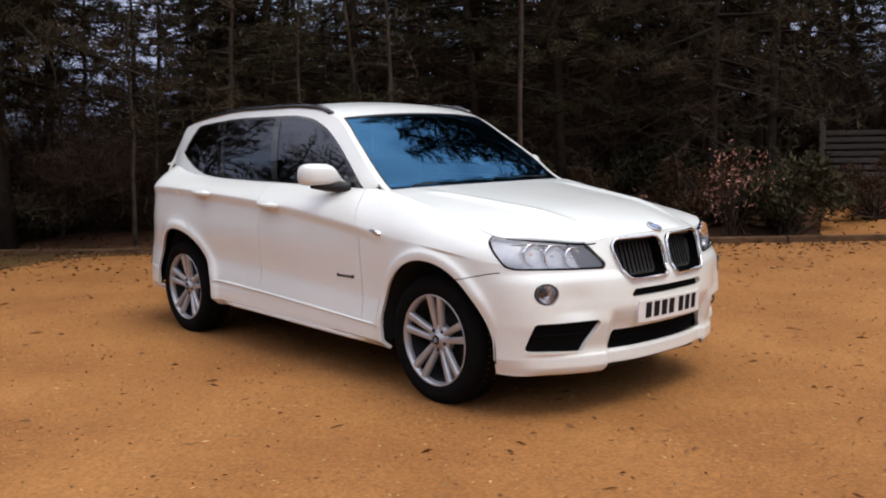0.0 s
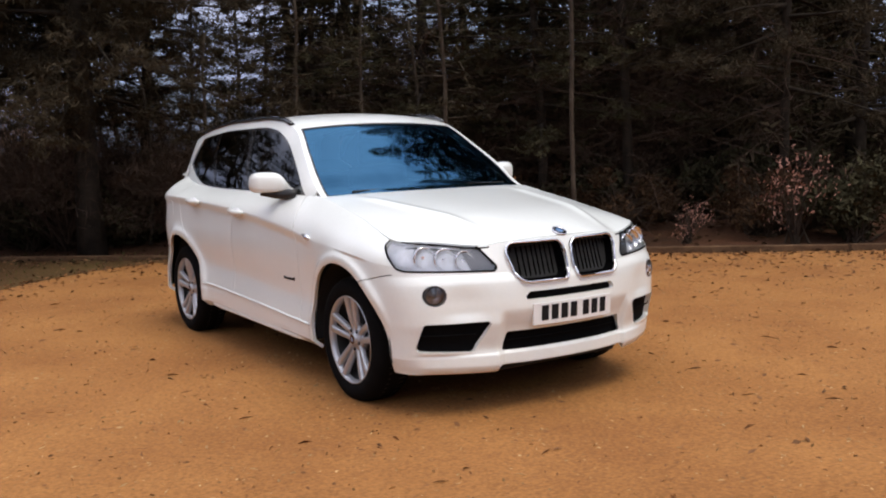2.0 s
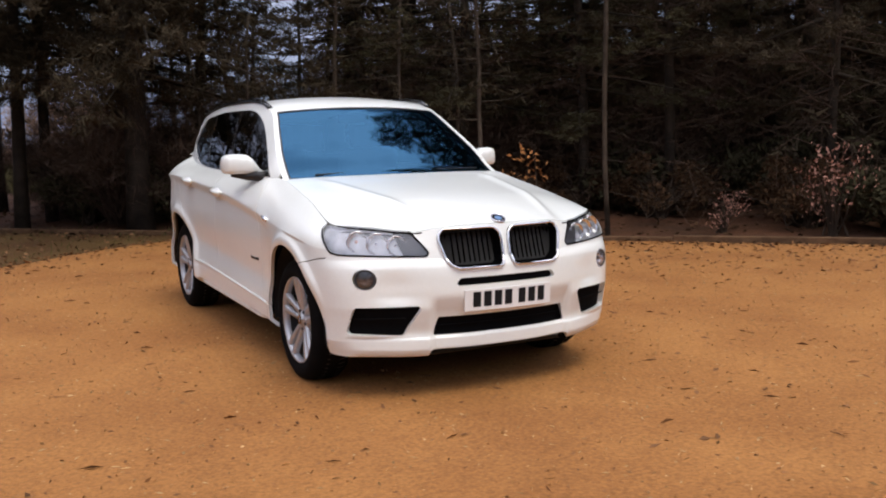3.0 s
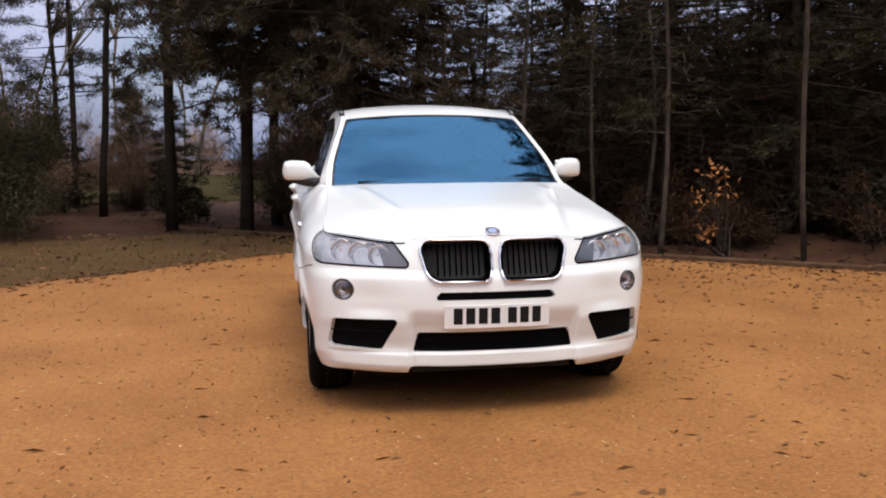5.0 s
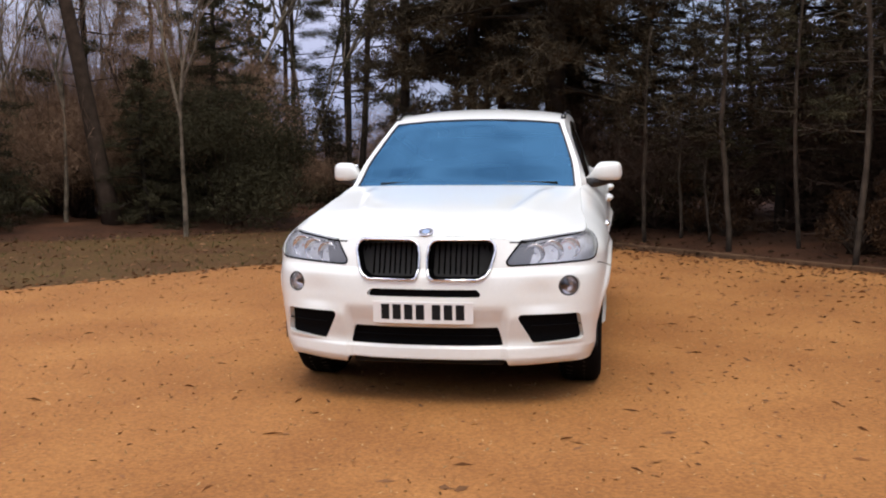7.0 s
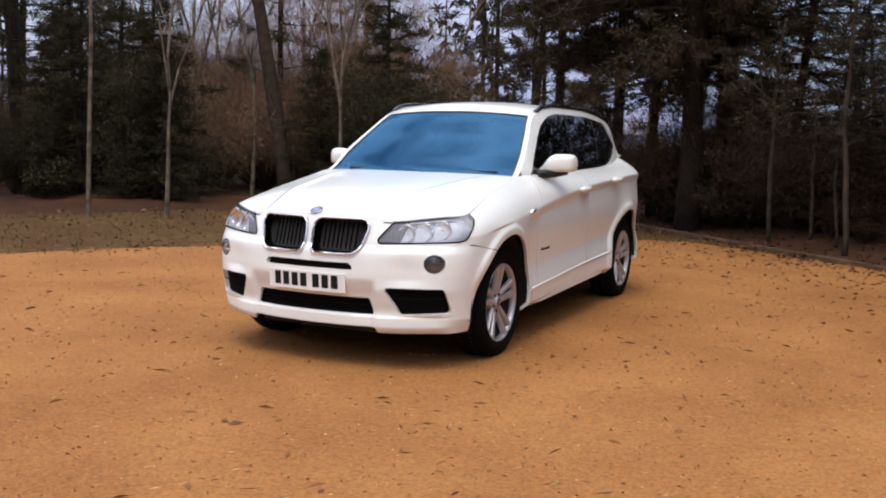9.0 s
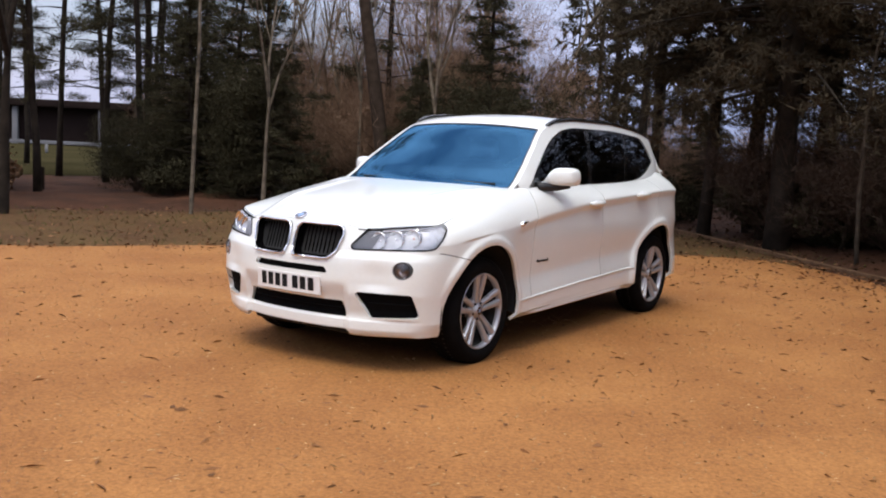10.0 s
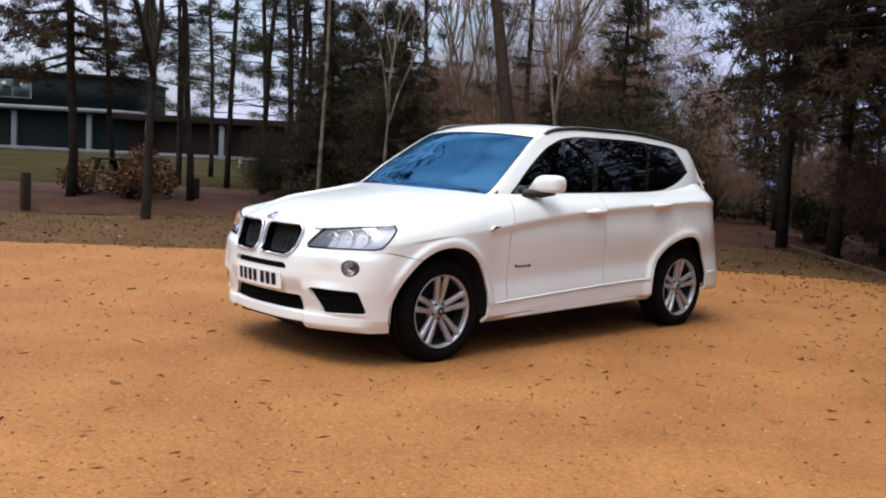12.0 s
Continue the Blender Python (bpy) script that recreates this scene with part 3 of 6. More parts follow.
def sc_rw(p, u, v): return np.minimum(np.minimum(0.93 - u, v - 3.27), 3.40 - v)


both_sides("roof", top_sheet.cut([lambda p, u, v: np.maximum(-sc_ws(p, u, v), -0.0 * v - 0.001) - 0.001, lambda p, u, v: -sc_rw(p, u, v)], rim=0.015), PAINT, car, "white roof with the windscreen pillars", halves=False)
both_sides("windscreen", top_sheet.cut([lambda p, u, v: sc_ws(p, u, v) + 0.002], offset=-0.005), WINDSCREEN, car, "windscreen with the blue of the reflected sky put into its gloss", halves=False)
both_sides("windscreen_band", top_sheet.cut([lambda p, u, v: sc_ws(p, u, v), lambda p, u, v: 0.021 - sc_ws(p, u, v)], offset=-0.002), BLACK, car, "black band along the windscreen edge", halves=False)
both_sides("rear_window", top_sheet.cut([sc_rw], offset=-0.005), PRIVACY, car, halves=False)

belt_s = np.linspace(s_near(0.914, 0.50), s_near(0.80, 3.45), 900)
bx_, by_, bnx, bny = plan(belt_s)
bd_ = top_in(belt_s)
belt_y, belt_x = by_ - bny * bd_, bx_ - bnx * bd_


def side_place(u, v):
    bx2 = np.interp(u, belt_y, belt_x)
    bz2 = belt_z(u)
    rx2, rz2 = rail_x(u), rail_z(u)
    rz2 = np.maximum(rz2, bz2 + 0.004)
    tt = v
    x = bx2 + (rx2 - bx2) * tt + 0.018 * np.sin(math.pi * np.clip(tt, 0, 1)) * np.clip((rz2 - bz2) / 0.4, 0, 1)
    return np.stack([x, u, bz2 + (rz2 - bz2) * tt], -1)


side_sheet = Sheet(side_place, np.linspace(0.60, 3.42, 170), np.linspace(0, 1, 44))
dlo_lo = pchip([(0.60, 1.118), (0.72, 1.124), (1.5, 1.138), (2.3, 1.152), (2.6, 1.170), (2.85, 1.228), (3.10, 1.330)])
dlo_hi = pchip([(0.60, 1.06), (0.72, 1.145), (0.9, 1.278), (1.1, 1.408), (1.25, 1.490), (1.42, 1.546), (1.65, 1.570), (2.2, 1.572), (2.7, 1.550), (2.94, 1.527), (3.03, 1.44), (3.10, 1.335)])


def sc_dlo(p, u, v): return np.minimum(p[:, 2] - dlo_lo(u), (dlo_hi(u) - p[:, 2]) * 0.75)


b_line = lambda z: 1.645 + 0.36 * (z - 1.12)
c_line = lambda z: 2.35 + 0.42 * (z - 1.12)
both_sides("door_frame", side_sheet.cut([lambda p, u, v: -sc_dlo(p, u, v)], rim=0.012), PAINT, car, "white pillar and frame round the side windows")
sc_win = lambda p, u, v: sc_dlo(p, u, v) - 0.012
both_sides("window_trim", side_sheet.cut([sc_dlo, lambda p, u, v: 0.014 - sc_dlo(p, u, v)], offset=-0.002), GLOSSBLACK, car, "gloss black window trim")
both_sides("front_window", side_sheet.cut([sc_win, lambda p, u, v: b_line(p[:, 2]) - 0.03 - u], offset=-0.006), PRIVACY, car, "dark tinted front side window")
both_sides("rear_side_window", side_sheet.cut([sc_win, lambda p, u, v: u - b_line(p[:, 2]) - 0.03, lambda p, u, v: c_line(p[:, 2]) - 0.02 - u], offset=-0.006), PRIVACY, car, "dark tinted rear side window")
both_sides("quarter_window", side_sheet.cut([sc_win, lambda p, u, v: u - c_line(p[:, 2]) - 0.02], offset=-0.006), PRIVACY, car, "dark tinted quarter window")
both_sides("window_pillar", side_sheet.cut([sc_win, lambda p, u, v: 0.035 - np.abs(u - b_line(p[:, 2]))], offset=-0.003), GLOSSBLACK, car, "gloss black pillar between the door windows")
both_sides("window_divider", side_sheet.cut([sc_win, lambda p, u, v: 0.022 - np.abs(u - c_line(p[:, 2]))], offset=-0.003), GLOSSBLACK, car, "gloss black window divider")

# interior, dark behind the glass
part("dashboard", box_bm(-0.70, 0.62, 0.75, 0.70, 1.05, 1.10, 0.06), LEATHER, car)
part("cabin_floor", box_bm(-0.80, 0.5, 0.34, 0.80, 3.3, 0.42, 0.02), VOID, car)
for sx in (-0.37, 0.37):
    part("front_seat", box_bm(sx - 0.25, 1.35, 0.42, sx + 0.25, 1.85, 0.75, 0.08), LEATHER, car)
    part("seat_back", box_bm(sx - 0.24, 1.78, 0.70, sx + 0.24, 1.92, 1.28, 0.06, ), LEATHER, car)
    part("headrest", box_bm(sx - 0.13, 1.86, 1.28, sx + 0.13, 1.95, 1.46, 0.04), LEATHER, car)
part("rear_bench", box_bm(-0.66, 2.55, 0.42, 0.66, 2.75, 1.22, 0.07), LEATHER, car)
v_, f_ = tube([(0.37 + 0.18 * math.cos(a), 1.12 - 0.05 * math.sin(a), 1.00 + 0.17 * math.sin(a)) for a in np.linspace(0, 2 * math.pi, 25)[:-1]], 0.016, 8, closed=True)
v_ = [Vector((-q.x, q.y, q.z)) for q in v_]
link_mesh("steering_wheel", v_, f_, LEATHER, car)
part("rear_view_mirror", box_bm(-0.11, 1.20, 1.46, 0.11, 1.235, 1.525, 0.015), BLACK, car)

# roof rails
for sx in (-1, 1):
    ry = np.linspace(1.24, 3.16, 40)
    lift = 0.012 * np.minimum(1, np.minimum((ry - 1.24) / 0.08, (3.16 - ry) / 0.08))
    pts = [(sx * (float(rail_x(y)) - 0.012), y, float(rail_z(y)) + 0.004 + float(l)) for y, l in zip(ry, lift)]
    v_, f_ = tube(pts, 0.018, 8)
    link_mesh("roof_rail", v_, f_, GLOSSBLACK, car, "gloss black roof rail")
    # wiper
v_, f_ = tube([(-0.55, 0.51, 1.136), (-0.2, 0.485, 1.142), (0.1, 0.48, 1.142)], [0.007, 0.008, 0.006], 6)
link_mesh("wiper", v_, f_, BLACK, car, "black wiper blade")
v_, f_ = tube([(0.0, 0.475, 1.136), (0.3, 0.49, 1.142), (0.6, 0.53, 1.140)], [0.007, 0.008, 0.006], 6)
link_mesh("wiper", v_, f_, BLACK, car, "black wiper blade")
part("roof_spoiler", box_bm(-0.44, 3.14, 1.498, 0.44, 3.29, 1.524, 0.012), PAINT, car)

# grille
def on_front(x, z, out=0.0):
    """The place on the nose at the given x and height, moved outwards."""
    ss = np.linspace(0, 1.6, 300)
    p = hull(ss, hull_v(ss, z))
    i = int(np.argmin(np.abs(p[:, 0] - abs(x))))
    q = p[i]
    return Vector((math.copysign(q[0], x), q[1] - out, z))


def rounded_outline(poly, r, n=6):
    """Points along a polygon's outline with rounded corners."""
    out = []
    m = len(poly)
    for i in range(m):
        a, b, c = (Vector(poly[(i + k) % m]) for k in (-1, 0, 1))
        d1, d2 = (a - b).normalized(), (c - b).normalized()
        ang = math.acos(max(-1, min(1, d1.dot(d2))))
        t = min(r / math.tan(ang / 2), (a - b).length * 0.45, (c - b).length * 0.45)
        p0, p1 = b + d1 * t, b + d2 * t
        for k in range(n + 1):
            w = k / n
            out.append((1 - w) ** 2 * p0 + 2 * w * (1 - w) * b + w * w * p1)
    return out


for sx in (-1, 1):
    grille = tagged(new("kidney_grille"), "black slatted grille in a chrome surround")
    grille.parent = car
    ol = rounded_outline(kidney, 0.072)
    pts = []
    for a, b in zip(ol, ol[1:] + ol[:1]):
        for k in range(2):
            q = a + (b - a) * (k / 2)
            pts.append(on_front(q.x * sx, min(q.y, 0.885), 0.012))
    v_, f_ = tube(pts, 0.0068, 8, closed=True)
    link_mesh("surround", v_, f_, CHROME, grille, "chrome grille surround")
    mid_ = Vector((0.19, 0.786))
    wv, wf = [], []
    for q in ol:
        for shrink, out in ((0.972, 0.004), (0.86, -0.074)):
            r_ = mid_ + (q - mid_) * shrink
            wv.append(on_front(r_.x * sx, min(r_.y, 0.885), out))
    for k in range(len(ol)):
        a, b = 2 * k, 2 * ((k + 1) % len(ol))
        wf.append((a, b, b + 1, a + 1))
    link_mesh("frame_wall", wv, wf, SLATBLACK, grille)
    back = body.cut([lambda p, u, v: -poly_sdf(kidney, p[:, 0], p[:, 2], 0.046) + 0.012, sc_front_only], offset=-0.075)
    if sx < 0:
        back = mirrored(*back)
    link_mesh("backing", back[0], back[2], VOID, grille, "", back[1])
    for k in range(11):
        x = 0.045 + k * 0.0285
        z0 = 0.695 if x < 0.28 else 0.695 + (x - 0.28) * 1.9
        z1 = 0.872 if x < 0.33 else 0.85
        a, b = on_front(x, z0, -0.067), on_front(x, z1, -0.057)
        bm = box_bm(-0.0045, -0.012, 0, 0.0045, 0.012, 1, 0.0)
        for vv in bm.verts:
            q = a.lerp(b, vv.co.z)
            vv.co = Vector((sx * (q.x + vv.co.x), q.y + vv.co.y, q.z))
        bmesh.ops.recalc_face_normals(bm, faces=bm.faces)
        part("slat", bm, SLATBLACK, grille)

# inserts behind the bumper openings
def insert(name, poly, r, depth, material, label, halves):
    c = body.cut([lambda p, u, v: -poly_sdf(poly, p[:, 0], p[:, 2], r) + 0.01, lambda p, u, v: 0.1 - p[:, 1]], offset=-depth)
    return both_sides(name, c, material, car, label, halves)


insert("side_air_intake", side_intake, 0.018, 0.028, MESHGRID, "black side air intake", True)
insert("lower_air_intake", mid_intake, 0.008, 0.030, MESHGRID, "black lower air intake", False)
insert("upper_air_slot", slot, 0.012, 0.026, MESHGRID, "black slot below the grille", False)
pts = [on_front(x, 0.388, -0.016) for x in np.linspace(-0.385, 0.385, 25)]
v_, f_ = tube(pts, 0.004, 6)
link_mesh("intake_bar", v_, f_, MESHGRID, car)
for sx in (-1, 1):
    pts = [on_front(sx * x, 0.440, -0.014) for x in np.linspace(0.545, 0.79, 12)]
    v_, f_ = tube(pts, 0.004, 6)
    link_mesh("intake_bar", v_, f_, MESHGRID, car)

# fog lamps
for sx in (-1, 1):
    c = on_front(sx * FOG[0], FOG[1])
    fog = tagged(new("fog_lamp"), "round clear fog lamp in a white bezel")
    fog.parent = car
    q = on_front(sx * (FOG[0] + 0.03), FOG[1]) - on_front(sx * (FOG[0] - 0.03), FOG[1])
    ang = math.atan2(q.y, q.x * sx)
    m = Matrix.Translation(c) @ Matrix.Rotation(sx * ang * 0.75, 4, "Z") @ Matrix.Rotation(math.radians(-90), 4, "Z")
    for nm, prof, ma, lb in (("ring", [(0.050, -0.012), (0.052, -0.003), (0.055, 0.001), (0.058, -0.004), (0.058, -0.03)], LAMPDARK, "grey fog lamp ring"),
                             ("reflector", [(0.001, -0.035), (0.02, -0.033), (0.04, -0.02), (0.048, -0.004)], REFLECTOR, "silver fog lamp reflector"),
                             ("bulb", [(0.001, -0.012), (0.010, -0.013), (0.014, -0.018), (0.014, -0.034)], LAMPDARK, ""),
                             ("lens", [(0.001, 0.006), (0.025, 0.004), (0.048, -0.003)], LENS, "clear fog lamp lens")):
        v_, f_ = revolve([(r, h) for r, h in prof], 28)
        link_mesh(nm, [m @ (Vector(w) * 0.91) for w in v_], f_, ma, fog, lb)

# headlamps
lamp_in = body.cut([lambda p, u, v: -sc_lamp(p, u, v) + 0.008], offset=-0.026)
lamp_lens = body.cut([lambda p, u, v: -sc_lamp(p, u, v) - 0.004], offset=-0.004)
lamp_ring = body.cut([lambda p, u, v: -sc_lamp(p, u, v) + 0.002, lambda p, u, v: sc_lamp(p, u, v) + 0.007], offset=0.0022)
lamp_dark = body.cut([lambda p, u, v: -sc_lamp(p, u, v) + 0.004, lambda p, u, v: sIB + 0.15 + 0.5 * (p[:, 2] - 0.75) - u], offset=-0.018)
lamp_wall = body.cut([lambda p, u, v: -sc_lamp(p, u, v) + 0.002], offset=-0.006, rim=0.03)
nface = len(body.cut([lambda p, u, v: -sc_lamp(p, u, v) + 0.002])[2])
lamp_wall = (lamp_wall[0], -lamp_wall[1], [f[::-1] for f in lamp_wall[2][nface:]])
for sx in (-1, 1):
    g = (lambda c: c) if sx > 0 else (lambda c: mirrored(*c))
    lamp = tagged(new("headlamp"), "clear headlamp with a grey housing and silver reflectors")
    lamp.parent = car
    for nm, cset, ma, lb in (("housing", lamp_in, LAMPHOUSE, "grey lamp housing"), ("inner_panel", lamp_dark, LAMPDARK, "dark grey inner panel"), ("side_wall", lamp_wall, LAMPHOUSE, ""), ("lens", lamp_lens, LENS, "clear lamp lens"), ("seal", lamp_ring, MESHGRID, "black seal round the lens")):
        a = g(cset)
        link_mesh(nm, a[0], a[2], ma, lamp, lb, a[1])
    for k, (s0, z0, r) in enumerate(((sIB + 0.19, 0.812, 0.047), (sIB + 0.298, 0.822, 0.052), (sIB + 0.415, 0.834, 0.051))):
        v0 = hull_v(np.array([s0]), z0)
        p0 = hull(np.array([s0]), v0)[0]
        n0 = body.normal(np.array([s0]), v0)[0]
        nn = Vector((n0[0] * 0.5, n0[1] - 0.35, n0[2] * 0.25)).normalized()
        c = Vector(p0) - Vector(n0) * 0.012
        rot = Vector((1, 0, 0)).rotation_difference(nn).to_matrix().to_4x4()
        m = Matrix.Translation(c) @ rot
        flip = Matrix.Diagonal((sx, 1, 1, 1))
        for nm, prof, mm, lb in (("reflector", [(0.012, -0.034), (r * 0.6, -0.026), (r, -0.002), (r + 0.004, 0.002), (r + 0.006, -0.006), (r + 0.004, -0.04)], REFLECTOR, "silver bowl reflector"),
                             ("bulb_cap", [(0.001, -0.012), (0.008, -0.014), (0.011, -0.022), (0.011, -0.036)], AMBER if k == 2 else CHROME, "amber indicator bulb" if k == 2 else "")):
            v_, f_ = revolve(prof, 26)
            fs = f_ if sx > 0 else [q[::-1] for q in f_]
            link_mesh(nm, [flip @ m @ Vector(w) for w in v_], fs, mm, lamp, lb)

# black tube stands in for the shaded gap under the bonnet's edge above each headlamp
for sx in (-1, 1):
    pts = []
    for x in np.linspace(0.43, 0.785, 26):
        y = float(edge_y(x))
        pts.append((sx * x, y - 0.004, float(bonnet_z(x, y)) - 0.009))
    v_, f_ = tube(pts, 0.004, 6)
    link_mesh("bonnet_gap_shade", v_, f_, SLATBLACK, car, "added black line for the shade between bonnet and headlamp")

# badge, plate
badge = tagged(new("bonnet_badge"), "round blue enamel badge with a chrome rim")
badge.parent = car
bz = float(bonnet_z(np.array([0.0]), np.array([-0.765]))[0])
slope = math.atan2(float(bonnet_z(np.array([0.0]), np.array([-0.74]))[0]) - float(bonnet_z(np.array([0.0]), np.array([-0.79]))[0]), 0.05)
m = Matrix.Translation((0, -0.765, bz + 0.003)) @ Matrix.Rotation(slope, 4, "X") @ Matrix.Rotation(math.radians(-90), 4, "Y")
for nm, prof, ma in (("rim", [(0.034, 0.004), (0.036, 0.008), (0.040, 0.008), (0.041, 0.0)], CHROME), ("outer_ring", [(0.021, 0.006), (0.034, 0.006)], GLOSSBLACK), ("centre", [(0.001, 0.007), (0.021, 0.0065)], BADGEBLUE)):
    v_, f_ = revolve(prof, 32)
    link_mesh(nm, [m @ Vector(w) for w in v_], f_, ma, badge)

plate = tagged(new("number_plate"), "white front number plate with seven black bars")
plate.parent = car
PZ0, PZ1 = 0.462, 0.573
pv, pf = [], []
for i, x in enumerate(np.linspace(-0.26, 0.26, 27)):
    for z in (PZ0, PZ1):
        y = min(on_front(x, z).y, on_front(x, 0.53).y) - 0.007
        pv += [(x, y, z), (x, y + 0.012, z)]
for i in range(26):
    a, b = i * 4, i * 4 + 4
    pf += [(a, b, b + 2, a + 2), (a + 1, a + 3, b + 3, b + 1), (a + 2, b + 2, b + 3, a + 3), (a, a + 1, b + 1, b)]
pf += [(0, 2, 3, 1), (104, 105, 107, 106)]
link_mesh("plate", pv, pf, PLATEWHITE, plate, flat=True)
x = -0.219
for k in range(7):
    if k == 4:
        x += 0.022
    bv, bf = [], []
    for xx in (x + 0.003, x + 0.025, x + 0.047):
        for z in (0.482, 0.561):
            y = min(on_front(xx, z).y, on_front(xx, 0.53).y) - 0.0085
            bv.append((xx, y, z))
    link_mesh("plate_bar", bv, [(0, 2, 3, 1), (2, 4, 5, 3)], PLATEBLACK, plate, flat=True)
    x += 0.061

# door mirrors
for sx in (-1, 1):
    mir = tagged(new("door_mirror"), "white door mirror on a black foot")
    mir.parent = car
    top_of = pchip([(0, 0.50), (0.03, 0.80), (0.10, 0.95), (0.25, 1.0), (0.55, 0.97), (0.68, 0.82), (0.80, 0.50), (0.90, 0.24), (1.0, 0.12)])
    deep_of = pchip([(0, 0.35), (0.04, 0.72), (0.14, 0.95), (0.35, 1.0), (0.65, 0.85), (0.85, 0.50), (1.0, 0.25)])
    low_of = pchip([(0, 0.36), (0.03, 0.14), (0.09, 0.03), (0.2, 0.0), (1.0, 0.0)])
    bm = bmesh.new()
    rings = []
    for u in np.linspace(0, 1, 30) ** 1.25:
        lo, hi, dp = float(low_of(u)) * 0.128, float(top_of(u)) * 0.128, float(deep_of(u))
        zc_, hz = 1.142 + (lo + hi) / 2, (hi - lo) / 2
        yc_ = 1.012 - 0.105 * u
        ring = []
        for k in range(24):
            a = 2 * math.pi * k / 24
            c, s_ = math.cos(a), math.sin(a)
            e = 0.62 if s_ > 0 else 0.45
            yy = math.copysign(abs(c) ** 0.7, c) * (0.078 if c < 0 else 0.050) * dp
            ring.append(bm.verts.new((sx * (1.006 - 0.252 * u), yc_ + yy, zc_ + math.copysign(abs(s_) ** e, s_) * hz)))
        rings.append(ring)
    for r0_, r1_ in zip(rings, rings[1:]):
        for k in range(24):
            bm.faces.new((r0_[k], r0_[(k + 1) % 24], r1_[(k + 1) % 24], r1_[k]))
    bm.faces.new(rings[0][::-1])
    bm.faces.new(rings[-1])
    bmesh.ops.recalc_face_normals(bm, faces=bm.faces)
    part("shell", bm, PAINT, mir, "white mirror shell")
    bm = box_bm(sx * 0.913 - 0.068, 1.030, 1.152, sx * 0.913 + 0.068, 1.050, 1.256, 0.012)
    part("mirror_glass", bm, CHROME, mir)
    v_, f_ = tube([(sx * 0.77, 0.82, 1.128), (sx * 0.80, 0.86, 1.128), (sx * 0.86, 0.94, 1.130), (sx * 0.95, 0.98, 1.138)], [0.034, 0.032, 0.028, 0.012], 12)
    link_mesh("foot", v_, f_, BLACK, mir, "black mirror foot")

# door handles, side vents, script, tail lamps
def flank(y, z, out=0.0):
    ss = np.linspace(0.9, S_END - 0.3, 1500)
    p = hull(ss, hull_v(ss, z))
    i = int(np.argmin(np.abs(p[:, 1] - y)))
    return Vector((p[i][0] + out, p[i][1], z))


for sx, dset in ((1, 0), (-1, 1)):
    for y, z, dr in ((1.53, 1.005, door_f[dset]), (2.40, 1.055, door_r[dset])):
        hp = [flank(y - 0.115, z - 0.005, 0.0), flank(y - 0.095, z - 0.003, 0.016), flank(y, z, 0.026), flank(y + 0.095, z + 0.004, 0.016), flank(y + 0.115, z + 0.005, 0.0)]
        v_, f_ = tube([(sx * q.x, q.y, q.z) for q in hp], [0.012, 0.016, 0.017, 0.016, 0.012], 10)
        link_mesh("handle", v_, f_, PAINT, dr, "white pull handle")
        # grey patch on the door stands in for the shade in the handle's recess
        hp = [flank(y + k * 0.026, z - 0.004, 0.002) for k in range(-3, 4)]
        v_, f_ = tube([(sx * q.x, q.y, q.z) for q in hp], [0.004, 0.021, 0.029, 0.032, 0.029, 0.021, 0.004], 10)
        link_mesh("handle_recess_shade", v_, f_, LAMPHOUSE, dr)
    vent = [flank(0.375, 0.885, 0.003), flank(0.405, 0.895, 0.006), flank(0.475, 0.907, 0.004)]
    v_, f_ = tube([(sx * q.x, q.y, q.z) for q in vent], [0.010, 0.016, 0.006], 10)
    link_mesh("side_repeater", v_, f_, CHROME, car, "small chrome side repeater")
    for k in range(8):
        y = 0.675 + 0.021 * k
        h = 0.020 if k in (0, 7) else 0.014
        a, b = flank(y, 0.612, 0.002), flank(y + 0.014, 0.612 + h, 0.002)
        bm = box_bm(min(a.x, b.x) - 0.003, y, 0.612, max(a.x, b.x) + 0.001, y + 0.014, 0.612 + h)
        for w in bm.verts:
            w.co.x *= sx
        bmesh.ops.recalc_face_normals(bm, faces=bm.faces)
        part("script_bar", bm, TRIMSHADE, car)
    tl = body.cut([lambda p, u, v: -poly_sdf([(s_near(0.91, 3.22), 0.99), (s_near(0.89, 3.32), 1.12), (s_near(0.6, 3.68), 1.12), (s_near(0.6, 3.68), 0.95)], u, p[:, 2], 0.02)], offset=0.006)
    if sx < 0:
        tl = mirrored(*tl)
    link_mesh("tail_lamp", tl[0], tl[2], REDLAMP, car, "red tail lamp", tl[1])

for sx in (-1, 1):
    q = [flank(y, float(ledge_z(y)) - 0.014, 0.004) for y in np.linspace(0.47, 2.28, 30)]
    v_, f_ = tube([(sx * w.x, w.y, w.z) for w in q], [0.004] + [0.0075] * 28 + [0.004], 8)
    link_mesh("sill_trim", v_, f_, PAINT, car, "raised white line along the sill")
    q = [flank(y, float(sill_z(y)) + 0.004, 0.004 - 0.02 * e) for y, e in zip(np.linspace(0.54, 2.24, 30), [1, 0.4, 0.1] + [0] * 24 + [0.1, 0.4, 1])]
    v_, f_ = tube([(sx * w.x, w.y, w.z) for w in q], [0.006, 0.011, 0.014] + [0.016] * 24 + [0.014, 0.011, 0.006], 10)
    link_mesh("sill_lip", v_, f_, PAINT, car, "rounded white lip under the sill")

# filler flap on the right rear quarter
flap = body.cut([lambda p, u, v: -poly_sdf([(2.93, 0.925), (3.10, 0.935), (3.10, 1.055), (2.93, 1.05)], p[:, 1], p[:, 2], 0.03)], offset=0.002, rim=0.006)
flap = mirrored(*flap)
link_mesh("filler_flap", flap[0], flap[2], PAINT, car, "", flap[1])

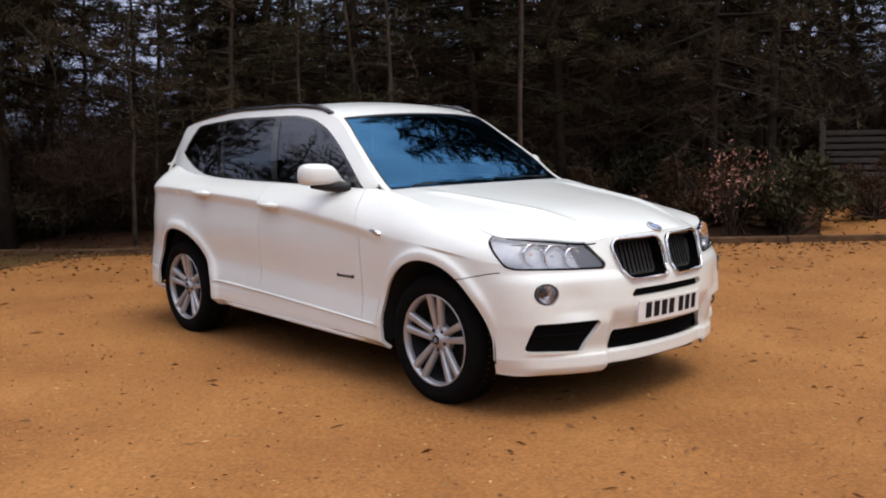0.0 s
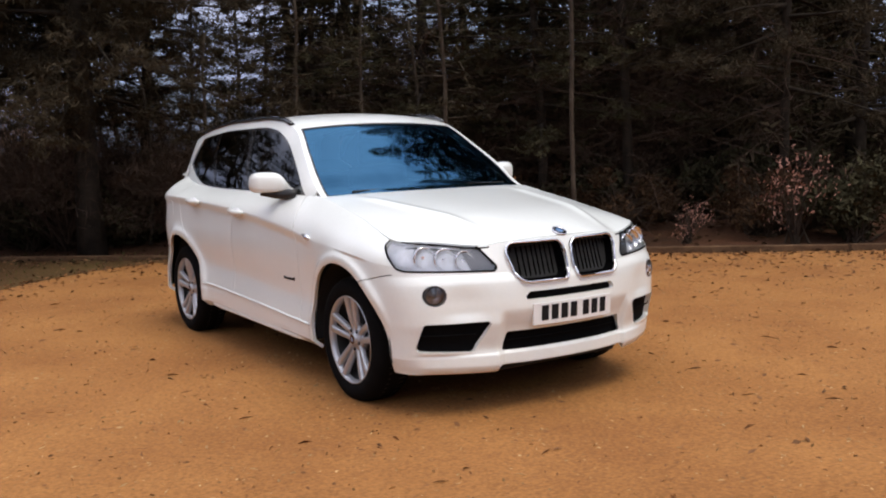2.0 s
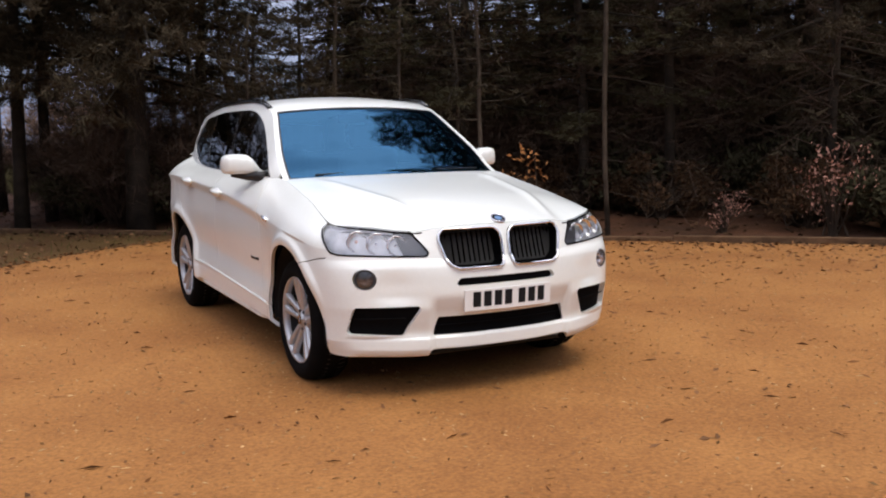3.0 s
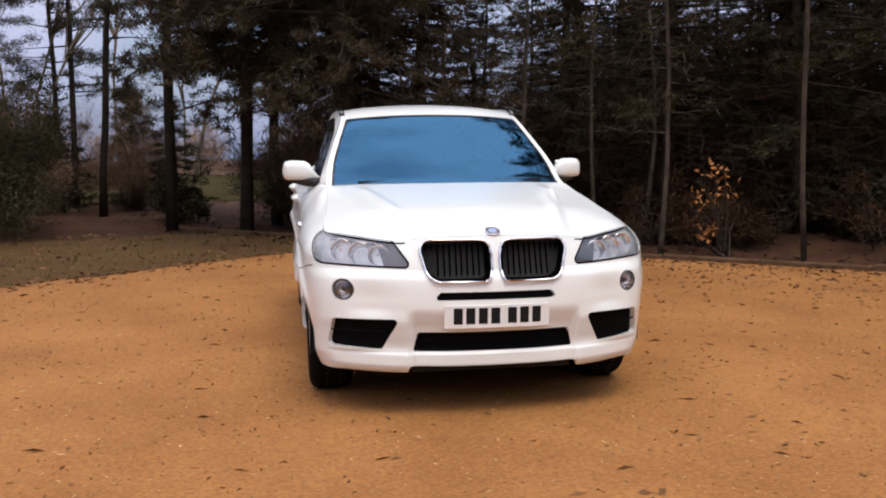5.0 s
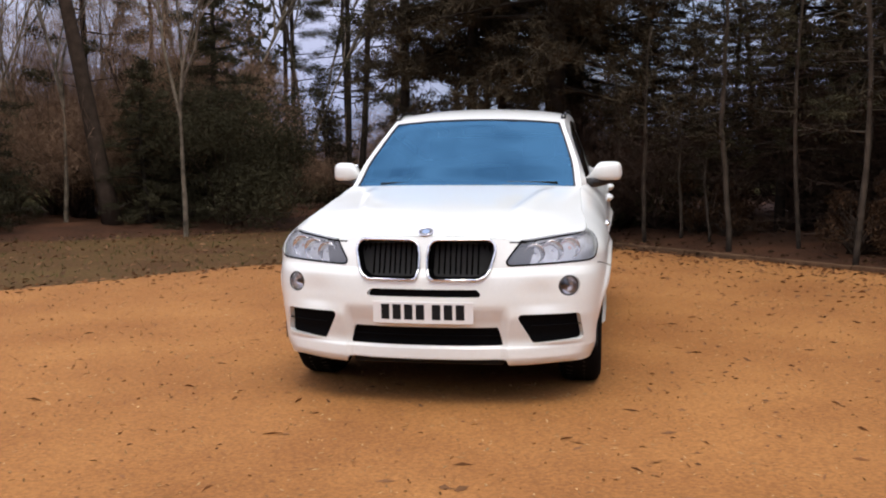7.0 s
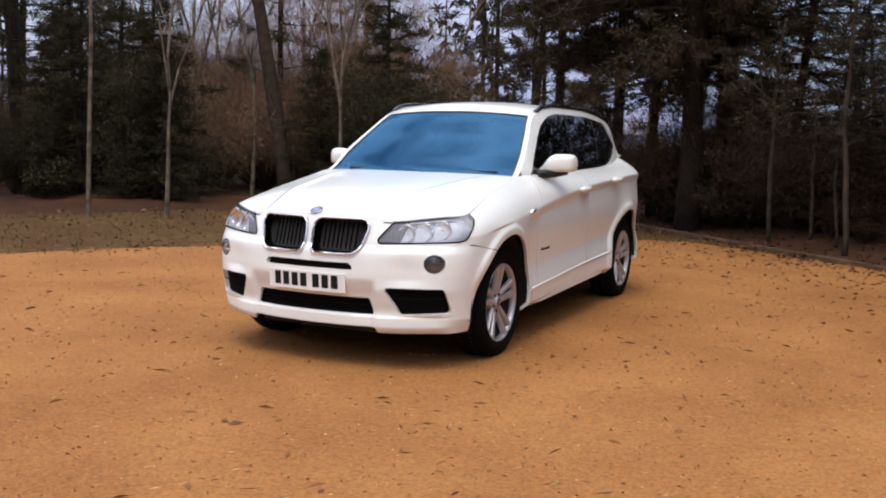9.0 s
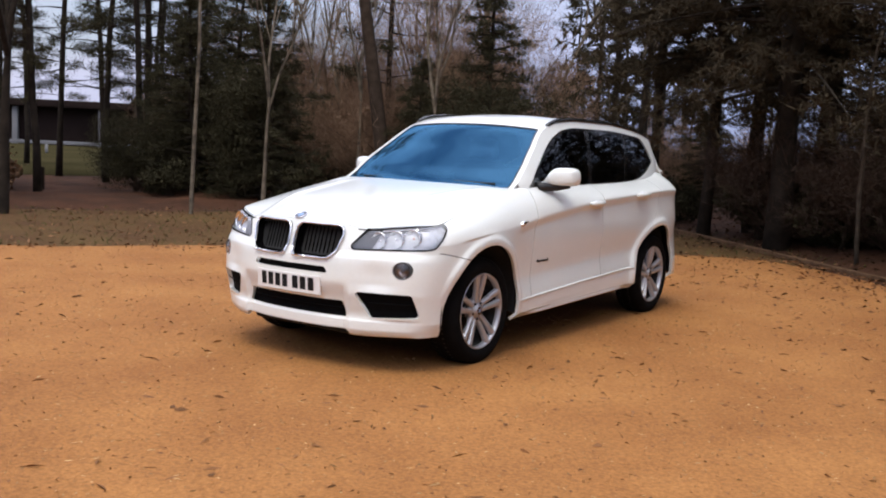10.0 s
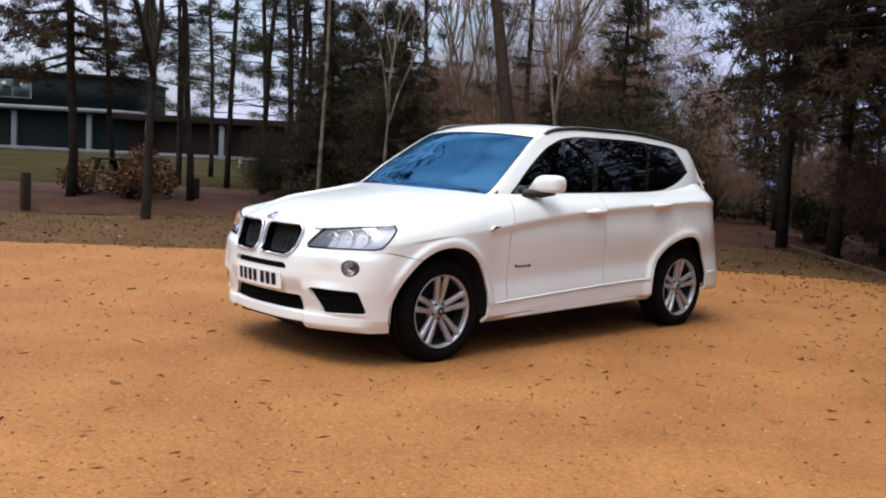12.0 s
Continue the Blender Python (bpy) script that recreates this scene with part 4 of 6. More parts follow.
# underbody and wheel wells
part("underbody", box_bm(-0.62, -0.70, 0.24, 0.62, 3.45, 0.36, 0.03), VOID, car)
part("front_valance", box_bm(-0.40, -0.74, 0.225, 0.40, -0.45, 0.30, 0.02), VOID, car)
for sx in (-1, 1):
    for yc, zc in ((0.0, 0.352), (2.81, 0.362)):
        n = 40
        vv, ff = [], []
        for i in range(n + 1):
            a = math.radians(-8 + 196 * i / n)
            y, z = math.cos(a), math.sin(a)
            ky = (1 / 0.955 if y < 0 else 1 / 1.06) if yc == 0 else (1 / 0.86 if y < 0 else 1 / 1.30)
            for xx in (0.875 if yc == 0 else 0.84, 0.60):
                vv.append((sx * xx, yc + y * ky * (ARCH + 0.012), zc + z * (ARCH + 0.012)))
        for i in range(n):
            ff.append((2 * i, 2 * i + 1, 2 * i + 3, 2 * i + 2))
        c = len(vv)
        vv.append((sx * 0.60, yc, zc))
        for i in range(n):
            ff.append((2 * i + 1, c, 2 * i + 3))
        link_mesh("wheel_well", vv, ff, WELL, car, "black wheel well")

# wheels
def wheel(sx, yc):
    w = tagged(new("wheel"), "silver alloy wheel with five double spokes and a black tyre")
    w.parent = car
    c = Vector((0, yc, 0.346))
    m = Matrix.Translation(c) @ Matrix.Diagonal((sx, 1, 1, 1))
    fl = (lambda f: f) if sx > 0 else (lambda f: [q[::-1] for q in f])

    def put(nm, v, f, ma, lb="", fla=False, n=None):
        return link_mesh(nm, [m @ Vector(q) for q in v], fl(f), ma, w, lb, flat=fla)
    R = 0.347
    prof = [(0.236, 0.66), (0.30, 0.652), (R - 0.02, 0.668), (R - 0.004, 0.69), (R, 0.72), (R, 0.765), (R, 0.81), (R - 0.004, 0.845), (R - 0.016, 0.868), (R - 0.04, 0.882), (0.29, 0.887), (0.262, 0.882), (0.246, 0.872), (0.238, 0.858)]
    v, f = revolve(prof, 72)
    put("tyre", v, f, TYRE, "black road tyre")
    # tread grooves
    v, f = [], []
    for k in range(60):
        a = 2 * math.pi * k / 60
        for x0, x1 in ((0.70, 0.735), (0.79, 0.845)):
            b = len(v)
            for xx, da in ((x0, 0), (x1, 0.03), (x1, 0.055), (x0, 0.025)):
                rr = R + 0.0015 - (0.006 if xx > 0.84 else 0)
                v.append((xx, rr * math.cos(a + da), rr * math.sin(a + da)))
            f.append((b, b + 1, b + 2, b + 3))
    tagged(put("tread", v, f, BLACK), kind="stuff")
    # barrel and brake parts are coloured near-black for the shade between the spokes
    v, f = revolve([(0.226, 0.66), (0.222, 0.72), (0.224, 0.80), (0.2275, 0.838)], 64)
    put("barrel", v, f, TRIMSHADE, "inside of the rim with its shade put into the colour")
    prof = [(0.2275, 0.836), (0.228, 0.855), (0.236, 0.872), (0.243, 0.876), (0.245, 0.868), (0.240, 0.855)]
    v, f = revolve(prof, 64)
    put("rim", v, f, ALLOY, "silver rim")
    v, f = revolve([(0.001, 0.70), (0.21, 0.70), (0.224, 0.72)], 40)
    put("brake_backing", v, f, TRIMSHADE)
    v, f = revolve([(0.07, 0.745), (0.16, 0.745), (0.162, 0.735), (0.16, 0.725)], 40)
    put("brake_disc", v, f, TRIMSHADE)
    rng = [math.radians(90 + 72 * k) for k in range(5)]
    for a in rng:
        for off in (-1, 1):
            v, f = [], []
            prof = []
            for t in np.linspace(0, 1, 7):
                r = 0.045 + t * 0.187
                lat = off * (0.017 + 0.024 * t)
                wd = 0.0140 + 0.0060 * t
                xo = 0.862 - 0.022 * (1 - t) ** 1.5 + 0.008 * t
                prof.append((r, lat, wd, xo))
            for r, lat, wd, xo in prof:
                for dl, dx in ((-wd, -0.030), (-wd, -0.006), (-wd * 0.55, 0.0), (wd * 0.55, 0.0), (wd, -0.006), (wd, -0.030)):
                    y, z = r, lat + dl
                    v.append((xo + dx, y * math.cos(a) - z * math.sin(a), y * math.sin(a) + z * math.cos(a)))
            for i in range(len(prof) - 1):
                for k in range(5):
                    b = i * 6 + k
                    f.append((b, b + 6, b + 7, b + 1))
            put("spoke", v, f, ALLOY)
    v, f = revolve([(0.001, 0.856), (0.030, 0.855), (0.034, 0.850), (0.036, 0.842), (0.070, 0.840), (0.082, 0.828), (0.084, 0.80)], 40)
    put("hub", v, f, ALLOY)
    v, f = revolve([(0.001, 0.8585), (0.018, 0.858), (0.028, 0.857)], 28)
    put("hub_cap", v, f, GLOSSBLACK, "small black hub cap")
    v, f = revolve([(0.001, 0.8600), (0.013, 0.8595)], 20)
    put("hub_badge", v, f, BADGEBLUE, "small blue badge")
    for k in range(5):
        a = rng[k] + math.radians(36)
        vv, ff = revolve([(0.001, 0.846), (0.009, 0.846), (0.010, 0.838)], 8)
        put("wheel_bolt", [(q[0], q[1] + 0.055 * math.cos(a), q[2] + 0.055 * math.sin(a)) for q in vv], ff, TRIMSHADE)


for sx in (-1, 1):
    for yc in (0.0, 2.81):
        wheel(sx, yc)

# ---- the place ----
GRAVEL = mat("orange_gravel", (0.375, 0.168, 0.053), rough=0.9, base2=(0.272, 0.112, 0.034), vscale=0.9, fine=0.32, fscale=55, bump=0.5, bscale=70, spec=0.2)
LITTER = mat("leaf_litter_soil", (0.085, 0.038, 0.021), rough=0.95, base2=(0.045, 0.023, 0.014), vscale=1.4, fine=0.4, fscale=40, bump=0.8, bscale=25, spec=0.1)
VERGE = mat("mossy_verge", (0.112, 0.068, 0.026), rough=0.95, base2=(0.082, 0.040, 0.018), vscale=0.8, fine=0.4, fscale=45, bump=0.8, bscale=30, spec=0.1)
KERB = mat("timber_edging", (0.150, 0.088, 0.050), rough=0.95, spec=0.1, base2=(0.075, 0.042, 0.024), vscale=5, fine=0.3, bump=0.5, bscale=60)
BARK = mat("pine_bark", (0.060, 0.042, 0.031), rough=0.95, base2=(0.035, 0.025, 0.018), vscale=7, bump=0.8, bscale=18, spec=0.1)
PALEBARK = mat("pale_bark", (0.21, 0.17, 0.125), rough=0.9, base2=(0.06, 0.05, 0.038), vscale=6, bump=0.5, bscale=20, spec=0.1)
NEEDLE = mat("pine_needles", (0.062, 0.049, 0.032), rough=1.0, island=0.3, vary=0.4, vscale=0.8, spec=0.02)
DARKLEAF = mat("evergreen_leaves", (0.058, 0.052, 0.030), rough=1.0, island=0.3, vary=0.4, vscale=0.9, spec=0.04)
TWIG = mat("bare_twigs", (0.26, 0.165, 0.108), rough=0.95, island=0.3, vary=0.3, vscale=1.5, spec=0.1)
DRYLEAF = mat("dry_leaves", (0.20, 0.105, 0.052), rough=0.8, island=0.6, vary=0.3, vscale=3, spec=0.2)
PINKLEAF = mat("pinkish_dry_leaves", (0.34, 0.17, 0.13), rough=0.8, island=0.5, vary=0.3, vscale=3, spec=0.2)
AMBERLEAF = mat("amber_dry_leaves", (0.38, 0.16, 0.055), rough=0.8, island=0.5, vary=0.3, vscale=3, spec=0.2)
FENCEWOOD = mat("weathered_fence_wood", (0.09, 0.077, 0.067), rough=0.9, base2=(0.07, 0.06, 0.05), vscale=5, bump=0.4, bscale=50)
DULLBARK = mat("dull_bark", (0.036, 0.028, 0.021), rough=0.95, base2=(0.018, 0.014, 0.011), vscale=6, bump=0.5, bscale=20, spec=0.1)
DEADTWIG = mat("dead_brown_twigs", (0.080, 0.054, 0.041), rough=0.95, island=0.4, vary=0.3, vscale=1.2, spec=0.05)
SCRUBLEAF = mat("dark_dry_scrub_leaves", (0.065, 0.036, 0.020), rough=0.95, island=0.5, vary=0.3, vscale=3, spec=0.05)
SLIMBARK = mat("greyish_bark", (0.085, 0.066, 0.05), rough=0.95, base2=(0.03, 0.024, 0.018), vscale=4, bump=0.5, bscale=20, spec=0.1)
# the lot is a corner between two straight edges; the ground rises gently behind them
KERB_A, KERB_B = Vector((11.63, -2.40)), Vector((-1.2, 10.5))
KDIR = (KERB_B - KERB_A).normalized()
KOUT = Vector((-KDIR.y, KDIR.x)) * (-1 if Vector((-KDIR.y, KDIR.x)).dot(Vector((1, 1))) < 0 else 1)
# the verge's edge bends towards the far left
VERGE_EDGE = [(-26.0, -34.0), (-8.2, -2.5), (-7.1, -0.4), (-6.3, 0.9), (-5.7, 1.8), (-5.0, 3.0), (-4.0, 4.4), (-2.83, 5.72), (-1.9, 6.7), (-1.2, 7.35), (-0.46, 7.85), (0.2, 8.15), (0.6, 8.3)]
verge_y = pchip(VERGE_EDGE)


VERGE_BACK = [(-31.0, -32.0), (-13.5, -2.5), (-11.4, 1.8), (-9.9, 5.2), (-8.6, 7.7), (-5.9, 9.8), (-2.5, 11.3), (0.6, 12.0)]
verge_back_y = pchip(VERGE_BACK)


def kerb_d(x, y):
    return (x - KERB_A.x) * KOUT.x + (y - KERB_A.y) * KOUT.y


def verge_d(x, y):
    return (y - verge_y(x)) * 0.7


def back_d(x, y):
    return (y - verge_back_y(x)) * 0.7


def ground_z(x, y):
    """Height of the ground: level on the lot, a low uneven bank behind it."""
    x, y = np.asarray(x, float), np.asarray(y, float)
    dk = kerb_d(x, y)
    d = np.maximum(dk, back_d(x, y))
    wob = 0.04 * np.sin(x * 1.7 + 0.6 * y) * np.cos(y * 1.3 - 0.4 * x) + 0.03 * np.sin(x * 4.1) * np.sin(y * 3.7)
    return smooth(0.1, 2.2, d) * (0.13 + wob * (1 - smooth(16.0, 19.0, np.hypot(x, y))))


gc = np.r_[-400, -250, -160, -100, -70, -50, -40, -30, np.arange(-22, 22.1, 0.4), 30, 40, 50, 70, 100, 160, 250, 400]
gx, gy = np.meshgrid(gc, gc, indexing="ij")
gz = ground_z(gx, gy)
nn_ = len(gc)
gi = np.arange(nn_ * nn_).reshape(nn_, nn_)
gq = np.stack([gi[:-1, :-1], gi[1:, :-1], gi[1:, 1:], gi[:-1, 1:]], -1).reshape(-1, 4)
g_ob = link_mesh("ground", np.stack([gx.ravel(), gy.ravel(), gz.ravel()], -1), gq.tolist(), LITTER)
tagged(g_ob, "dark woodland floor of leaf litter and soil", "ground", kind="structure")
rng = random.Random(5)


def flat_sheet(name, poly, z, material, label, category):
    bm = bmesh.new()
    bm.faces.new([bm.verts.new((x, y, z)) for x, y in poly])
    bmesh.ops.triangulate(bm, faces=bm.faces)
    ob = part(name, bm, material, None, label, smooth_it=False)
    return tagged(ob, label, category, kind="structure")


def wavy(a, b, n, amp):
    out = []
    L = math.hypot(b[0] - a[0], b[1] - a[1])
    for i in range(n):
        t = i / n
        x, y = a[0] + (b[0] - a[0]) * t, a[1] + (b[1] - a[1]) * t
        k = amp * (noise.noise((x * 0.9, y * 0.9, 3.1)) + 0.5 * noise.noise((x * 3.1, y * 3.1, 7.7)))
        out.append((x - (b[1] - a[1]) / L * k, y + (b[0] - a[0]) / L * k))
    return out


edge_in = pchip([(-30, 0.03), (11, 0.05), (12.5, 0.12), (13.7, 0.20), (14.6, 0.30), (15.6, 0.45), (16.2, 0.62)])
edge_at = lambda k: tuple(KERB_A + KDIR * k - KOUT * float(edge_in(k)))
edge_r = wavy(edge_at(-30), edge_at(6.0), 160, 0.05)
for k_ in np.arange(6.0, 15.5, 0.8):
    edge_r += wavy(edge_at(k_), edge_at(k_ + 0.8), 10, 0.13)
edge_l = []
for k_ in range(11, 0, -1):
    edge_l += wavy(VERGE_EDGE[k_], VERGE_EDGE[k_ - 1], 150 if k_ == 1 else 14, 0.16)
flat_sheet("gravel", edge_r + edge_l + [(-60, -60), (60, -60)], 0.010, GRAVEL, "orange gravel parking ground strewn with dead leaves", "gravel")
verge_poly = [(x + 0.5, y - 0.5) for x, y in VERGE_EDGE] + [(1.3, 7.75), (-1.9, 11.15)] + wavy(VERGE_BACK[6], VERGE_BACK[5], 30, 0.3) + wavy(VERGE_BACK[5], VERGE_BACK[4], 30, 0.3) + wavy(VERGE_BACK[4], VERGE_BACK[2], 50, 0.3) + VERGE_BACK[2::-1]
flat_sheet("grass_verge", verge_poly, 0.005, VERGE, "patchy mossy grass verge with dead leaves", "verge")

FIELD = mat("pale_field_grass", (0.052, 0.044, 0.021), rough=1.0, base2=(0.034, 0.030, 0.014), vscale=0.3, fine=0.3, fscale=12, bump=0.5, bscale=10, spec=0.0)
flat_sheet("field", [(-110, -30), (-22, -2), (-18.5, 8.5), (-15.5, 15.0), (-3.0, 20.5), (12, 26), (10, 60), (-110, 60)], 0.142, FIELD, "open pale grass field beyond the trees", "field")

# edging boards along the trees
edging = tagged(new("edging"), "low weathered timber edging between gravel and trees", "edging", kind="structure")
bm = box_bm(-1.19, -0.045, -0.05, 1.19, 0.045, 0.085, 0.012)
edge_me = bpy.data.meshes.new("edging_board")
bm.to_mesh(edge_me)
bm.free()
edge_me.materials.append(KERB)
for k in range(10):
    c = KERB_A + KDIR * (0.6 + 2.4 * k - 2.4)
    ob = new("edging_board", edge_me)
    ob.parent = edging
    ob.matrix_basis = pose(c.x, c.y, 0.0 + rng.uniform(-0.012, 0.008) - (0.02 if k > 4 else 0), rng.uniform(-1.5, 1.5), 0, math.degrees(math.atan2(KDIR.y, KDIR.x)) + rng.uniform(-0.4, 0.4))


# ---- plants ----
def kites(centres, dirs, length, width, rg, curl=0.15, needle=False):
    """Small leaf-shaped blades, or plain pointed needles: vertices and faces."""
    n = len(centres)
    d = dirs / (np.linalg.norm(dirs, axis=1, keepdims=True) + 1e-9)
    r = rg.normal(size=(n, 3))
    sd = np.cross(d, r)
    sd /= np.linalg.norm(sd, axis=1, keepdims=True) + 1e-9
    up = np.cross(sd, d)
    L = np.asarray(length).reshape(-1, 1) * np.ones((n, 1))
    W = np.asarray(width).reshape(-1, 1) * np.ones((n, 1))
    if needle:
        v = np.stack([centres - sd * W * 0.5, centres + sd * W * 0.5, centres + d * L + up * L * curl], 1).reshape(-1, 3)
        i = np.arange(n)[:, None] * 3
        return v, np.concatenate([i, i + 1, i + 2], 1).tolist()
    a = centres
    b = centres + d * L * 0.45 + sd * W * 0.5 + up * L * curl * 0.5
    c = centres + d * L
    e = centres + d * L * 0.45 - sd * W * 0.5 + up * L * curl * 0.5
    v = np.stack([a, b, c, e], 1).reshape(-1, 3)
    i = np.arange(n)[:, None] * 4
    f = np.concatenate([i, i + 1, i + 2, i + 3], 1)
    return v, f.tolist()


class Tubes:
    """Many thin tapered tubes in one mesh."""

    def __init__(self):
        self.v, self.f = [], []

    def add(self, pts, radii, sides):
        v, f = tube(pts, radii, sides, cap=False)
        b = len(self.v)
        self.v += v
        self.f += [tuple(i + b for i in q) for q in f]


def pine(seed, h, clear, spread, limbs, tufts, thin=1.0, r0=0.14, blade=(0.30, 0.055), bark=None, leaf=None, label="", name="pine_tree", droop=0.25, top=0.12, nb=8, fine_to=99.0, bulk=0.16, full=1.4, clump=0.05, q_lo=0.22, dead=0, dead_to=3.6, dead_len=1.1):
    """A conifer: tapered trunk, limbs in loose whorls, and tufts of needles along them."""
    rg = np.random.default_rng(seed)
    ob = tagged(new(name), label or "dark pine tree with dense needles", "tree", kind="")
    lean = rg.normal(0, 0.025, 2)
    bend = rg.normal(0, 0.10, 2) * min(1, h / 8)
    tp = lambda t: Vector((lean[0] * h * t + bend[0] * math.sin(3 * t), lean[1] * h * t + bend[1] * math.sin(2.4 * t) + min(1, h / 12) * (0.07 * math.sin(9 * t + seed) + 0.03 * math.sin(23 * t + seed)), h * t))
    ts = np.linspace(0, 1, 14)
    v, f = tube([tp(t) - Vector((0, 0, 0.15 if t == 0 else 0)) for t in ts], [r0 * (1.25 if t == 0 else 1) * (1 - t) ** 0.75 + 0.015 for t in ts], 9)
    link_mesh("trunk", v, f, bark or BARK, ob)
    if dead:
        # bare dead limbs with side twigs below the live crown
        dt = Tubes()
        for k in range(dead):
            z0 = rg.uniform(0.15, dead_to)
            az, L = rg.uniform(0, 6.28), dead_len * rg.uniform(0.4, 1.25)
            d0 = Vector((math.cos(az), math.sin(az), rg.uniform(-0.35, 0.55)))
            p0 = tp(z0 / h)
            q = [p0 + d0 * L * u + Vector((0, 0, -0.10 * L * u * u)) + Vector(rg.normal(0, 0.05, 3)) * u for u in (0, 0.5, 1.0)]
            dt.add(q, [0.011, 0.007, 0.003], 3)
            for u in rg.uniform(0.2, 1.0, 7):
                a = q[0].lerp(q[1], u * 2) if u < 0.5 else q[1].lerp(q[2], u * 2 - 1)
                d1 = (d0 * 0.6 + Vector(rg.normal(0, 0.7, 3))).normalized()
                w = L * rg.uniform(0.2, 0.55)
                dt.add([a, a + d1 * w * 0.5 + Vector(rg.normal(0, 0.02, 3)), a + d1 * w], [0.005, 0.004, 0.002], 3)
        tagged(link_mesh("dead_limbwork", dt.v, dt.f, DEADTWIG, ob), kind="stuff")
    tb = Tubes()
    cs, ds, big = [], [], []
    for k in range(limbs):
        t = clear / h + (1 - clear / h) * (k + rg.uniform(0, 1)) / limbs
        t = min(t, 0.985)
        az = k * 2.4 + rg.uniform(-0.6, 0.6)
        prof = (1 - ((t - clear / h) / (1 - clear / h)) ** full) * (1 - top) + top
        L = spread * prof * rg.uniform(0.65, 1.15)
        p0 = tp(t)
        rise = rg.uniform(-0.05, 0.35) - droop * (1 - t)
        dv = Vector((math.cos(az), math.sin(az), rise))
        pts = [p0 + dv * L * q + Vector((0, 0, -droop * 0.25 * L * q * q)) + Vector(rg.normal(0, 0.04, 3)) * q for q in (0, 0.35, 0.7, 1.0)]
        tb.add(pts, [0.035 * thin * (0.5 + prof), 0.024 * thin, 0.015 * thin, 0.006], 3)
        low = p0.z < fine_to
        m = max(2, int(tufts * (0.35 + 0.65 * prof) * (1.0 if low else 0.5)))
        for q in rg.uniform(q_lo, 1.02, m):
            i = min(2, int(q * 3 - 1e-6)) if q < 1 else 2
            a, b = pts[i], pts[i + 1]
            c = a.lerp(b, max(0, min(1.1, q * 3 - i))) + Vector(rg.normal(0, bulk * (0.6 + L * 0.25), 3) * np.array((1, 1, 0.55)))
            k2 = nb if low else max(3, nb // 3)
            cs.append(np.repeat(np.array(c)[None], k2, 0) + rg.normal(0, clump, (k2, 3)) * np.array((1, 1, 0.6)))
            ds.append(rg.normal(0, 1, (k2, 3)) + np.array(dv) * 0.5 + np.array((0, 0, 0.15)))
            big.append(np.full(k2, 1.0 if low else 2.3))
    cs, ds, big = np.concatenate(cs), np.concatenate(ds), np.concatenate(big)
    n = len(cs)
    v, f = kites(cs, ds, rg.uniform(0.6, 1.3, n) * blade[0] * big, rg.uniform(0.6, 1.3, n) * blade[1] * big, rg, needle=True)
    tagged(link_mesh("limbwork", tb.v, tb.f, bark or BARK, ob), kind="stuff")
    tagged(link_mesh("crown", v, f, leaf or NEEDLE, ob), kind="stuff")
    return ob


def bare_tree(seed, h, r0, fork, label, bole=0.3, sway=1.0, name="bare_tree", bark=None, twigs=3, levels=4, wide=0.5, leaf=None, leafn=0):
    """A leafless broadleaf: a trunk that forks, branches and fine twigs."""
    rg = np.random.default_rng(seed)
    ob = tagged(new(name), label, "tree")
    trunk, br, tw = Tubes(), Tubes(), Tubes()
    tips = []

    def grow(p, d, L, r, lev):
        n = 4
        pts, q, dd = [p], p.copy(), d.copy()
        for i in range(n):
            dd = (dd + Vector(rg.normal(0, (0.10 + 0.03 * lev) * (sway if lev == 0 else 1.0), 3)) + Vector((0, 0, 0.07))).normalized()
            q = q + dd * L / n
            pts.append(q.copy())
        rad = [r * (1 - 0.55 * i / n) for i in range(n + 1)]
        (trunk if lev == 0 else br if lev < 3 else tw).add(pts, rad, 8 if lev == 0 else 5 if lev < 3 else 3)
        if lev >= levels:
            tips.append(pts[-1])
            return
        kids = fork if lev == 0 else (twigs + (1 if rg.uniform() < 0.5 else 0))
        for k in range(kids):
            t = 1.0 if (lev == 0 and k < 2) else rg.uniform(0.82 if lev == 0 else 0.3, 1.0)
            i = min(n - 1, int(t * n))
            b = pts[i].lerp(pts[i + 1], t * n - i)
            az = rg.uniform(0, 6.28)
            side = Vector((math.cos(az), math.sin(az), rg.uniform(-0.1, 0.5)))
            nd = (dd * (1.0 if lev else 1.2) + side * (wide + 0.12 * lev)).normalized()
            grow(b, nd, (h * 0.34 if lev == 0 else L) * rg.uniform(0.55, 0.9), max(0.004, r * (0.62 if lev == 0 else 0.5) * rg.uniform(0.8, 1.1)), lev + 1)
    grow(Vector((0, 0, -0.1)), Vector((rg.normal(0, 0.05) * sway, rg.normal(0, 0.05) * sway, 1)).normalized(), h * bole, r0, 0)
    link_mesh("trunk", trunk.v, trunk.f, bark or PALEBARK, ob)
    tagged(link_mesh("branchwork", br.v, br.f, bark or PALEBARK, ob), kind="stuff")
    if tw.v:
        tagged(link_mesh("twigwork", tw.v, tw.f, TWIG, ob), kind="stuff")
    if leaf and leafn:
        tp = np.array([tips[i] for i in rg.integers(0, len(tips), leafn)]) + rg.normal(0, 0.08, (leafn, 3))
        v, f = kites(tp, rg.normal(0, 1, (leafn, 3)), rg.uniform(0.05, 0.11, leafn), rg.uniform(0.03, 0.06, leafn), rg, 0.4)
        tagged(link_mesh("leaves", v, f, leaf, ob), kind="stuff")
    return ob


